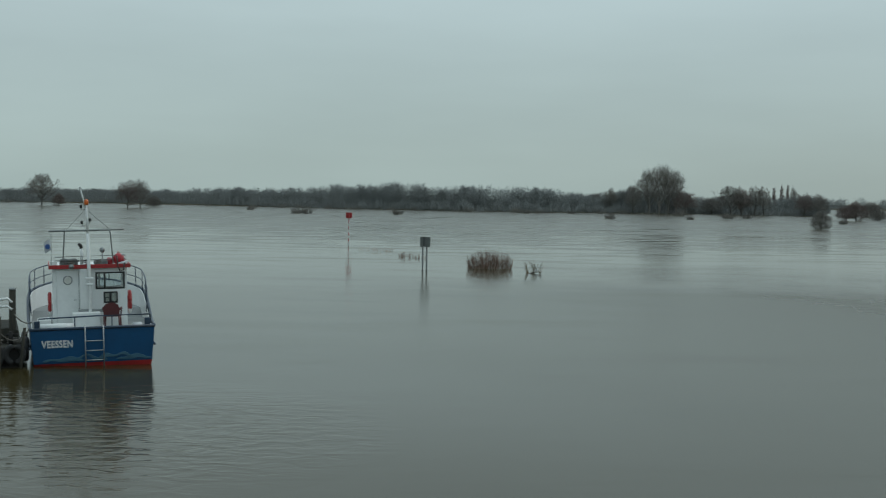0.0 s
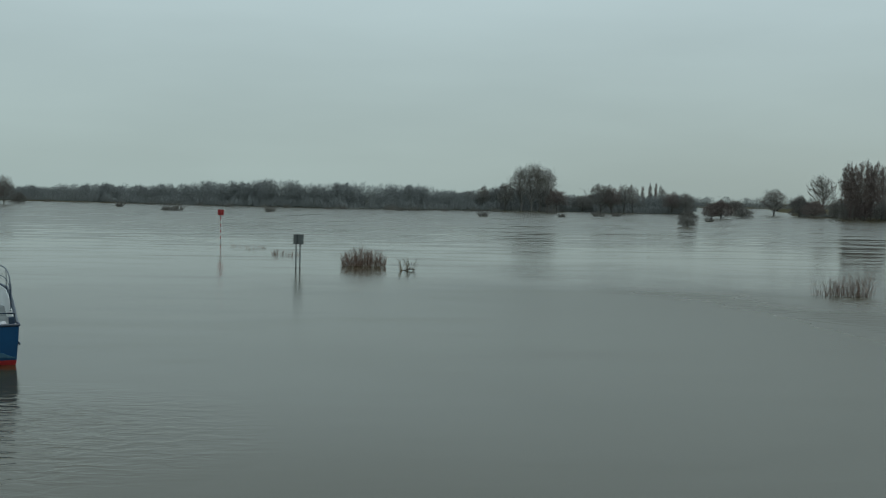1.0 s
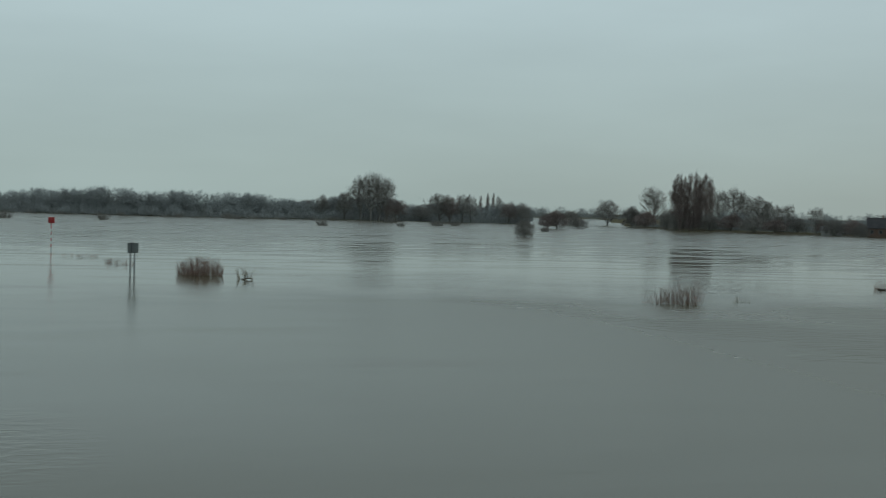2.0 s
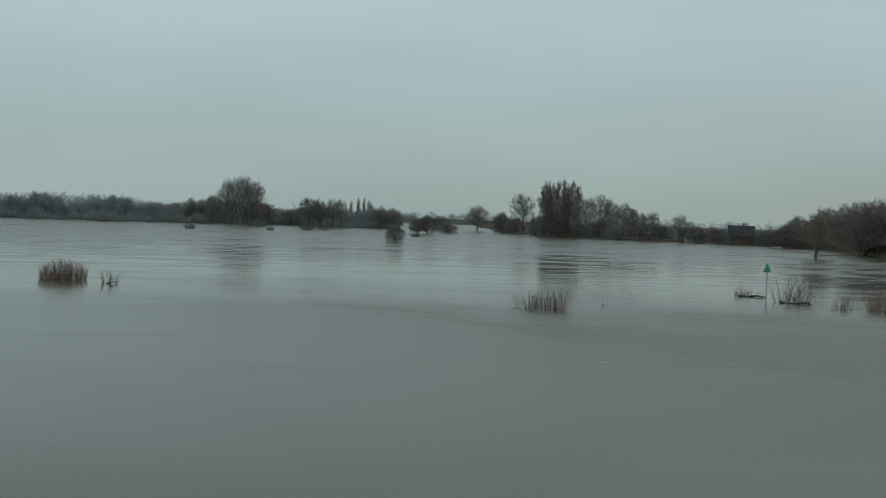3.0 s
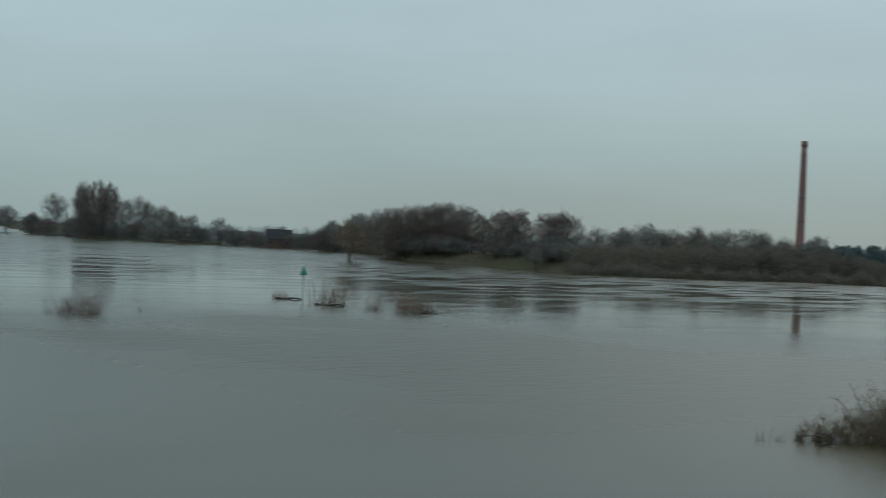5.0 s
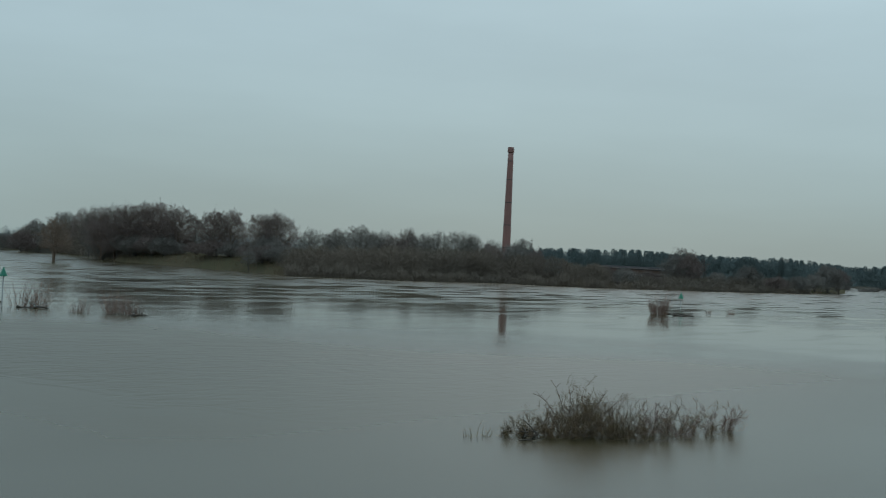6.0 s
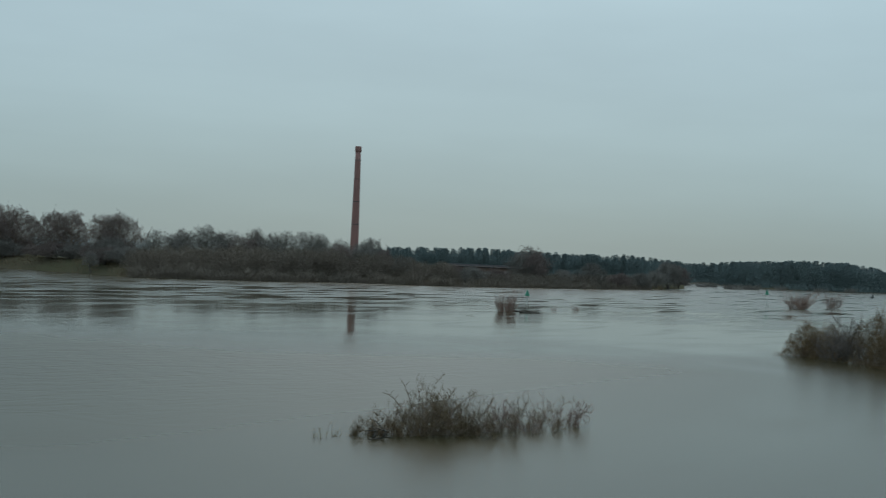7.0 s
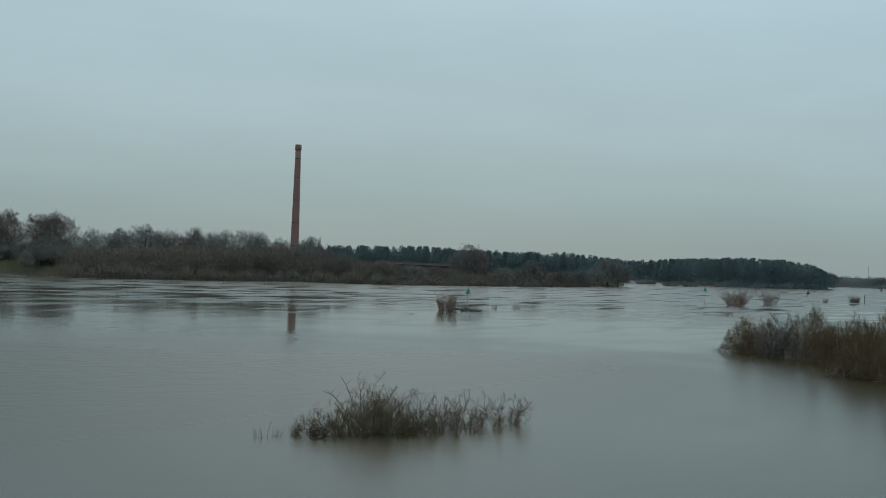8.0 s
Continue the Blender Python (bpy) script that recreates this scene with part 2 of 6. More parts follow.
M_WALL_BRICK = material("house_brick", (0.16, 0.10, 0.075), 0.85, (0.12, 0.08, 0.06), 0.8)
M_WHITE_FAR = material("cream_sheet", (0.42, 0.43, 0.41), 0.5, (0.34, 0.35, 0.33), 0.8)
M_HULL_BLUE = material("blue_hull_paint", (0.002, 0.078, 0.195), 0.38, (0.003, 0.062, 0.158), 0.8, bump=0.12, bump_scale=9)
M_RAIL_BLUE = material("dark_blue_paint", (0.018, 0.045, 0.085), 0.4, (0.03, 0.05, 0.075), 3.0)
M_RED = material("red_paint", (0.42, 0.026, 0.026), 0.45, (0.30, 0.026, 0.026), 2.0)
M_WHITE = material("white_marine_paint", (0.8, 0.82, 0.81), 0.42, (0.68, 0.7, 0.69), 0.9, bump=0.06, bump_scale=12)
M_WAVE = material("teal_wave_paint", (0.055, 0.145, 0.20), 0.45, (0.035, 0.11, 0.17), 3.0)
M_LETTER = material("white_lettering", (0.74, 0.76, 0.77), 0.5, (0.66, 0.68, 0.7), 5)
M_ALU = material("dull_aluminium", (0.52, 0.53, 0.53), 0.42, (0.42, 0.43, 0.43), 3.0, metal=0.85)
M_STEEL = material("galvanised_steel", (0.30, 0.32, 0.32), 0.5, (0.22, 0.24, 0.24), 3.0, metal=0.6)
M_BLACK = material("black_rubber", (0.018, 0.018, 0.018), 0.7, (0.03, 0.03, 0.03), 4.0)
M_TAR = material("tarred_steel", (0.018, 0.018, 0.018), 0.6, (0.035, 0.03, 0.026), 1.2, bump=0.3, bump_scale=12, spec=0.2)
M_TIMBER = material("wet_grey_timber", (0.060, 0.055, 0.044), 0.85, (0.036, 0.036, 0.030), 2.0, stretch=(6, 6, 0.6), bump=0.5, bump_scale=8, spec=0.2)
M_ROPE = material("old_rope", (0.20, 0.19, 0.165), 0.9, (0.12, 0.11, 0.1), 9.0)
M_DECK = material("grey_deck_paint", (0.32, 0.34, 0.34), 0.7, (0.25, 0.27, 0.27), 1.0)
M_CHAIR = material("maroon_plastic", (0.105, 0.024, 0.026), 0.38, (0.085, 0.022, 0.024), 2.0)
M_ORANGE = material("orange_lens", (0.75, 0.16, 0.03), 0.3, (0.6, 0.13, 0.03), 5.0)
M_BALL = material("red_vinyl_ball", (0.46, 0.025, 0.035), 0.35, (0.36, 0.02, 0.03), 2.0)
M_GREEN = material("green_beacon_paint", (0.012, 0.22, 0.13), 0.45, (0.012, 0.17, 0.11), 2.0)
M_SIGN = material("grey_sign_back", (0.16, 0.175, 0.17), 0.5, (0.11, 0.12, 0.115), 2.0, metal=0.3)
M_SIGN_DARK = material("dark_sign_bracket", (0.05, 0.055, 0.055), 0.6, (0.035, 0.04, 0.04), 3.0)
M_FLAG = material("white_flag_cloth", (0.62, 0.64, 0.66), 0.8, (0.52, 0.54, 0.57), 4.0)
M_FLAG_BLUE = material("blue_flag_print", (0.03, 0.10, 0.30), 0.8, (0.03, 0.08, 0.24), 4.0)
M_PAPER = material("paper_notice", (0.66, 0.66, 0.62), 0.8, (0.58, 0.58, 0.54), 6.0)
M_GREY_CLOTH = material("grey_tarpaulin", (0.19, 0.20, 0.20), 0.75, (0.13, 0.14, 0.14), 3.0, bump=0.5, bump_scale=8)
M_DRIFT = material("wet_driftwood", (0.035, 0.028, 0.022), 0.6, (0.05, 0.04, 0.03), 3.0)

M_GLASS = bpy.data.materials.new("window_glass")
M_GLASS.use_nodes = True
gp = M_GLASS.node_tree.nodes["Principled BSDF"]
gp.inputs["Base Color"].default_value = (0.85, 0.9, 0.9, 1)
gp.inputs["Roughness"].default_value, gp.inputs["Transmission Weight"].default_value, gp.inputs["IOR"].default_value = 0.03, 1.0, 1.45


# ---- mesh tools ----
class Geo:
    """Collects vertices and faces of one mesh."""

    def __init__(self):
        self.v, self.f, self.n = [], [], 0

    def add(self, verts, faces):
        verts = np.asarray(verts, dtype=float)
        self.v.append(verts)
        self.f.extend([tuple(int(i) + self.n for i in f) for f in faces])
        self.n += len(verts)
        return self

    def tube(self, path, radii, sides=8, caps=True):
        path = np.asarray(path, dtype=float)
        k = len(path)
        if np.isscalar(radii):
            radii = [radii] * k
        tang = np.gradient(path, axis=0)
        tang /= np.linalg.norm(tang, axis=1)[:, None] + 1e-9
        ref = np.array([0, 0, 1.0]) if abs(tang[0][2]) < 0.9 else np.array([1.0, 0, 0])
        vs = []
        for p, t, r in zip(path, tang, radii):
            u = np.cross(t, ref)
            u /= np.linalg.norm(u) + 1e-9
            w = np.cross(t, u)
            for i in range(sides):
                a = 2 * math.pi * i / sides
                vs.append(p + r * (math.cos(a) * u + math.sin(a) * w))
        fs = []
        for j in range(k - 1):
            for i in range(sides):
                i2 = (i + 1) % sides
                fs.append((j * sides + i, j * sides + i2, (j + 1) * sides + i2, (j + 1) * sides + i))
        if caps:
            fs.append(tuple(range(sides)))
            fs.append(tuple(range((k - 1) * sides, k * sides))[::-1])
        return self.add(vs, fs)

    def box(self, lo, hi, cut=0.0, m=None):
        lo, hi = np.asarray(lo, float), np.asarray(hi, float)
        if cut <= 0:
            vs = [[(lo, hi)[i][0], (lo, hi)[j][1], (lo, hi)[k][2]] for i in (0, 1) for j in (0, 1) for k in (0, 1)]
            fs = [(0, 1, 3, 2), (4, 6, 7, 5), (0, 4, 5, 1), (2, 3, 7, 6), (0, 2, 6, 4), (1, 5, 7, 3)]
        else:
            bm = bmesh.new()
            bmesh.ops.create_cube(bm, size=1.0)
            for v in bm.verts:
                v.co = Vector(lo + (np.array(v.co) + 0.5) * (hi - lo))
            bmesh.ops.bevel(bm, geom=list(bm.edges), offset=cut, segments=2, affect="EDGES", profile=0.5)
            bm.verts.index_update()
            vs, fs = [list(v.co) for v in bm.verts], [tuple(v.index for v in f.verts) for f in bm.faces]
            bm.free()
        vs = np.asarray(vs, float)
        if m is not None:
            vs = np.array([m @ Vector(v) for v in vs])
        return self.add(vs, fs)

    def lathe(self, profile, sides=20, at=(0, 0, 0), m=None):
        """profile: (radius, height) rows from bottom to top."""
        vs, fs = [], []
        for r, z in profile:
            for i in range(sides):
                a = 2 * math.pi * i / sides
                vs.append((r * math.cos(a), r * math.sin(a), z))
        for j in range(len(profile) - 1):
            for i in range(sides):
                i2 = (i + 1) % sides
                fs.append((j * sides + i, j * sides + i2, (j + 1) * sides + i2, (j + 1) * sides + i))
        fs.append(tuple(range(sides))[::-1])
        fs.append(tuple(range((len(profile) - 1) * sides, len(profile) * sides)))
        vs = [Vector(v) for v in vs]
        if m is not None:
            vs = [m @ v for v in vs]
        return self.add([v + Vector(at) for v in vs], fs)

    def ball(self, at, r, sides=18, squash=1.0):
        prof = [(max(1e-4, r * math.sin(math.pi * j / 12)), -r * squash * math.cos(math.pi * j / 12)) for j in range(13)]
        return self.lathe(prof, sides, at)

    def slab(self, outline, axis, a, b):
        """A flat outline of 2D points, thick from a to b along the axis."""
        k = len(outline)
        vs = []
        for h in (a, b):
            for p, q in outline:
                vs.append({"x": (h, p, q), "y": (p, h, q), "z": (p, q, h)}[axis])
        fs = [tuple(range(k)), tuple(range(k, 2 * k))[::-1]] + [(i, i + k, (i + 1) % k + k, (i + 1) % k) for i in range(k)]
        return self.add(vs, fs)

    def spikes(self, base, way, r):
        """Thin three-sided shoots: base points, ways (with length), radii."""
        base, way, r = np.asarray(base, float), np.asarray(way, float), np.asarray(r, float)
        k = len(base)
        t = way / (np.linalg.norm(way, axis=1)[:, None] + 1e-9)
        ref = np.where(np.abs(t[:, 2:3]) < 0.9, np.array([[0, 0, 1.0]]), np.array([[1.0, 0, 0]]))
        u = np.cross(t, ref)
        u /= np.linalg.norm(u, axis=1)[:, None] + 1e-9
        w = np.cross(t, u)
        ring = [base + r[:, None] * (math.cos(a) * u + math.sin(a) * w) for a in (0.3, 2.394, 4.489)]
        vs = np.stack(ring + [base + way], axis=1).reshape(-1, 3)
        i = np.arange(k)[:, None] * 4
        fs = np.concatenate([i + np.array([[0, 1, 3]]), i + np.array([[1, 2, 3]]), i + np.array([[2, 0, 3]])])
        self.v.append(vs)
        self.f.extend(map(tuple, (fs + self.n).tolist()))
        self.n += len(vs)
        return self

    def blades(self, base, way, r):
        """Far twigs and needles, one sliver each, turned at random about their length."""
        base, way, r = np.asarray(base, float), np.asarray(way, float), np.asarray(r, float)
        k = len(base)
        t = way / (np.linalg.norm(way, axis=1)[:, None] + 1e-9)
        a = np.arange(k) * 2.399
        ref = np.stack([np.cos(a), np.sin(a), 0.3 * np.sin(a * 1.7)], 1)
        u = np.cross(t, ref)
        u *= (r / (np.linalg.norm(u, axis=1) + 1e-9))[:, None]
        vs = np.stack([base - u, base + u, base + way], axis=1).reshape(-1, 3)
        self.v.append(vs)
        self.f.extend(map(tuple, (np.arange(k * 3).reshape(-1, 3) + self.n).tolist()))
        self.n += len(vs)
        return self

    def mesh(self, name, mat, smooth=False):
        me = bpy.data.meshes.new(name)
        me.from_pydata(np.concatenate(self.v).tolist(), [], self.f)
        me.materials.append(mat)
        if smooth:
            me.polygons.foreach_set("use_smooth", [True] * len(me.polygons))
        me.validate()
        bm = bmesh.new()
        bm.from_mesh(me)
        if len(bm.faces) < 6000:
            bmesh.ops.recalc_face_normals(bm, faces=bm.faces)
            bm.to_mesh(me)
        bm.free()
        return me


def part(name, geo, mat, parent, label="", smooth=False):
    ob = new(name, geo.mesh(name, mat, smooth))
    ob.parent = parent
    return tagged(ob, label)


def thing(name, label, category, m=None, group="", kind=""):
    ob = new(name)
    ob.empty_display_size = 0.3
    if m is not None:
        ob.matrix_basis = m
    return tagged(ob, label, category, group, kind)


def polar(az, d, z=0.0):
    a = radians(az)
    return Vector((d * math.sin(a), d * math.cos(a), z))


def smooth01(x):
    x = np.clip(x, 0, 1)
    return x * x * (3 - 2 * x)

# ---- ground and water ----
SHORE = [(-60, 640), (-18.6, 640), (-8.2, 570), (0, 525), (5, 520), (9.6, 560), (12, 640), (14, 1100), (19.4, 1100), (20.0, 600), (20.6, 547), (23, 480),
         (26.5, 436), (29.5, 450), (31, 430), (33.5, 425), (35.2, 400), (36.5, 310), (40, 278), (44, 246), (49, 262), (53, 280), (57.4, 284), (63.5, 326),
         (66.5, 370), (67.2, 384), (67.32, 590), (69, 575), (70.3, 510), (71.5, 493), (75.9, 540), (76.0, 690), (100, 720)]
CREST = [(-60, 0.1), (19, 0.1), (21, 0.5), (33, 0.6), (35, 1.0), (37, 2.0), (40, 2.6), (43.5, 2.4), (45, 1.4), (50, 1.2), (60, 1.0), (68, 0.8), (100, 0.6)]


def ground_height(az, r):
    shore = np.interp(az, [p[0] for p in SHORE], [p[1] for p in SHORE])
    crest = np.interp(az, [p[0] for p in CREST], [p[1] for p in CREST])
    far = -1.6 + 1.6 * smooth01((r - shore + 14) / 14) + crest * smooth01((r - shore) / 16)
    dike = -1.6 + 5.5 * smooth01((17 - r) / 13)
    ahead = smooth01((az + 75) / 25) * smooth01((125 - az) / 25)
    back = 3.9 - 2.5 * smooth01((r - 12) / 30)
    return float(max(far, dike) * ahead + back * (1 - ahead))


def build_ground():
    azs = np.concatenate([np.arange(-180, -30, 10), np.arange(-30, 96, 0.6), np.arange(100, 180, 10)])
    rs = np.concatenate([np.arange(1, 20, 1.5), np.geomspace(20, 200, 14), np.arange(212, 660, 8), np.geomspace(670, 4700, 24)])
    g = Geo()
    vs = [(0, 0, ground_height(0, 0))]
    for a in azs:
        for r in rs:
            z = ground_height(a, r)
            if z > 0.1:
                x, y, _ = polar(a, r, 0)
                z += (0.25 if r > 100 else 0.10) * noise.noise((x * 0.045, y * 0.045, 0))
            vs.append(tuple(polar(a, r, z)))
    n, k = len(rs), len(azs)
    fs = []
    for i in range(k):
        i2 = (i + 1) % k
        fs.append((0, 1 + i2 * n, 1 + i * n))
        for j in range(n - 1):
            fs.append((1 + i * n + j, 1 + i2 * n + j, 1 + i2 * n + j + 1, 1 + i * n + j + 1))
    g.add(vs, [f[::-1] for f in fs])
    me = bpy.data.meshes.new("ground")
    me.from_pydata(np.concatenate(g.v).tolist(), [], g.f)
    me.materials.append(M_GROUND)
    me.polygons.foreach_set("use_smooth", [True] * len(me.polygons))
    me.validate()
    bm = bmesh.new()
    bm.from_mesh(me)
    bmesh.ops.recalc_face_normals(bm, faces=bm.faces)
    up = sum(f.normal.z for f in bm.faces)
    if up < 0:
        bmesh.ops.reverse_faces(bm, faces=bm.faces)
    bm.to_mesh(me)
    bm.free()
    tagged(new("ground", me), "flooded river plain with low grassy banks rising from the water", "ground", kind="structure")


build_ground()


def build_water():
    g = Geo()
    rs = np.concatenate([[8], np.geomspace(14, 4650, 26)])
    k = 48
    vs = [(0, 0, 0)] + [tuple(polar(360 * i / k, r, 0)) for i in range(k) for r in rs]
    n = len(rs)
    fs = []
    for i in range(k):
        i2 = (i + 1) % k
        fs.append((0, 1 + i * n, 1 + i2 * n))
        for j in range(n - 1):
            fs.append((1 + i * n + j, 1 + i * n + j + 1, 1 + i2 * n + j + 1, 1 + i2 * n + j))
    g.add(vs, [f[::-1] for f in fs])
    me = g.mesh("water", M_WATER, True)
    me.update()
    if sum(p.normal.z for p in me.polygons) < 0:
        me.flip_normals()
    tagged(new("water", me), "broad brown-grey flood water with faint ripples", "water", kind="structure")


build_water()


# ---- bare trees and shrubs ----
def unit(v):
    return v / (np.linalg.norm(v, axis=-1, keepdims=True) + 1e-9)


def grow_tree(seed, height=10.0, width=8.0, bole=0.18, limbs=16, rise=0.8, twigs=3800, base_r=0.24, mat_twig=None, stems=1, twig_len=0.9, twig_r=0.022, foot=0.15, sway=0.16, fill=0.62, mat_wood=None, wild=0.75, edge=0.72, near=False):
    """A leafless tree of that height: trunk with limbs, and a crown of branches and fine twigs. Returns two meshes."""
    rng = np.random.default_rng(seed)
    wood, crown = Geo(), Geo()
    bases, ways = [], []
    top = height
    for s in range(stems):
        height = top * (rng.uniform(0.5, 1.0) if stems > 2 and s else 1.0)
        lean = rng.normal(0, 0.05, 2) + (rng.normal(0, sway, 2) if stems > 1 else 0)
        hs = np.linspace(0, 1, 9)
        ax = np.stack([lean[0] * hs * height + np.cumsum(rng.normal(0, 0.012, 9)) * height, lean[1] * hs * height + np.cumsum(rng.normal(0, 0.012, 9)) * height, hs * height * 0.93], 1)
        if stems > 1:
            ax[:, :2] += rng.normal(0, foot, 2)
        ax[0, 2] = -0.8
        wood.tube(ax, list(base_r * (1 - hs) ** 1.1 + 0.03), 7)
        for i in range(limbs // stems):
            h = bole + (0.92 - bole) * ((i + rng.random()) / (limbs / stems))
            p0 = np.array([np.interp(h, hs, ax[:, c]) for c in range(3)])
            ang = i * 2.4 + rng.normal(0, 0.4)
            reach = width / 2 * max(0.25, math.sin(math.pi * min(0.97, (h - bole * 0.3) ** 0.75 * 0.86 + 0.12)) ** 0.6) * rng.uniform(0.75, 1.1)
            out = np.array([math.cos(ang), math.sin(ang), 0.0])
            upw = rise * rng.uniform(0.6, 1.3) * reach + 0.1 * height * (1 - h)
            upw = min(upw, (height - p0[2]) * (rng.uniform(0.25, 0.85) if rise > 2 else rng.uniform(0.6, 1.05)))
            ts = np.linspace(0, 1, 6)
            limb = p0 + ts[:, None] * reach * out + (ts ** 1.4)[:, None] * np.array([0, 0, upw]) + np.cumsum(rng.normal(0, 0.03 * reach, (6, 3)), 0) * (ts > 0)[:, None]
            limb[:, 2] = np.minimum(limb[:, 2], height * rng.uniform(0.93, 1.0))
            r0 = base_r * 0.42 * (1 - h * 0.6)
            wood.tube(limb, list(r0 * (1 - ts) ** 0.9 + 0.018), 5, caps=False)
            for b in range(9):
                t = rng.uniform(0.18, 1.0)
                q0 = np.array([np.interp(t, ts, limb[:, c]) for c in range(3)])
                d = unit(unit(limb[-1] - limb[0]) * 0.6 + rng.normal(0, 0.6, 3) + np.array([0, 0, rise * 0.7]))
                ln = reach * rng.uniform(0.28, 0.55) + 0.35
                q1 = q0 + d * ln * 0.55 + rng.normal(0, 0.06 * ln, 3)
                q2 = q1 + unit(d + rng.normal(0, 0.35, 3) + np.array([0, 0, 0.2])) * ln * 0.5
                crown.tube([q0, q1, q2], [r0 * 0.3 + 0.010, r0 * 0.16 + 0.008, 0.006], 3, caps=False)
                bases += [(q0, q1), (q1, q2), (q1, q2)]
        bases += [(ax[6], ax[8]), (ax[7], ax[8])]
    height = top
    pts = np.concatenate(crown.v)
    c0, c1 = np.percentile(pts, 2, axis=0), np.percentile(pts, 98.5, axis=0)
    draw = crown.spikes if near else crown.blades
    if not near:
        twigs, twig_r = int(twigs * 2.0), twig_r * 0.8
    k = int(twigs * fill)
    twigs -= k
    u = unit(rng.normal(0, 1, (k, 3))) * rng.random((k, 1)) ** 0.42
    u[:, 2] = np.where(u[:, 2] < -0.35, -u[:, 2], u[:, 2])
    low = c0[2] + 0.34 * (c1[2] - c0[2])
    pos = np.array([(c0[0] + c1[0]) / 2, (c0[1] + c1[1]) / 2, low]) + u * np.array([(c1[0] - c0[0]) * 0.46, (c1[1] - c0[1]) * 0.46, (c1[2] - low) * 0.9])
    keep = np.array([noise.noise(Vector(q) * (4.2 / width)) for q in pos]) > -0.22
    pos, u = pos[keep], u[keep]
    way = unit(u + rng.normal(0, 0.4, u.shape) + np.array([0, 0, rise * 0.6])) * rng.uniform(0.5, 1.2, (len(u), 1)) * twig_len
    draw(pos, way, rng.uniform(0.5, 1.1, len(u)) * twig_r)
    pick = rng.integers(0, len(bases), twigs)
    a = np.array([b[0] for b in bases])[pick]
    b = np.array([b[1] for b in bases])[pick]
    pos = a + (b - a) * rng.random((twigs, 1))
    way = unit(unit(b - a) * 0.7 + rng.normal(0, wild, (twigs, 3)) + np.array([0, 0, rise * 0.55])) * rng.uniform(0.35, 1.0, (twigs, 1)) * twig_len
    draw(pos, way, rng.uniform(0.6, 1.3, twigs) * twig_r)
    pts = np.concatenate(crown.v)
    mid = (np.percentile(pts[:, :2], 2, axis=0) + np.percentile(pts[:, :2], 98, axis=0)) / 2
    kx = width / np.mean(np.percentile(pts[:, :2], 98.5, axis=0) - np.percentile(pts[:, :2], 1.5, axis=0))
    for g in (wood, crown):
        for v in g.v:
            rho = np.hypot(v[:, 0] - mid[0], v[:, 1] - mid[1]) * kx / (width / 2)
            lump = np.array([noise.noise((x * 3.5 / width, y * 3.5 / width, seed)) for x, y in v[:, :2]])
            v[:, 2] *= np.where(v[:, 2] > 0, (edge + (1 - edge) * np.sqrt(np.clip(1 - rho ** 2, 0, 1))) * (1 + 0.16 * lump), 1)
    kz = height / np.percentile(np.concatenate(crown.v)[:, 2], 99.6)
    for g in (wood, crown):
        for v in g.v:
            v[:, :2] = (v[:, :2] - mid * np.clip(v[:, 2:3] / height * 2, 0, 1)) * kx
            v[:, 2] *= kz
    return wood.mesh("trunk", mat_wood or M_BARK, True), crown.mesh("crown", mat_twig or M_TWIG)


def make_tree(meshes, name, label, category="tree", group=""):
    ob = thing(name, label, category, group=group)
    for nm, me in zip(("trunk", "crown") if name == "tree" else ("branch_mass", "twig_mass"), meshes):
        p = new(nm, me)
        p.parent = ob
        if name != "tree":
            tagged(p, kind="stuff")
    return ob


def place(az, d, h, w, ref_h, ref_w, seed, sink=0.0):
    z = max(-0.4, ground_height(az, d) - 0.05) - sink
    s = max(0.2, (h - z) / ref_h)
    return Matrix.Translation(polar(az, d, z)) @ Matrix.Rotation(seed * 2.39, 4, "Z") @ Matrix.Diagonal((w / ref_w, w / ref_w, s, 1))


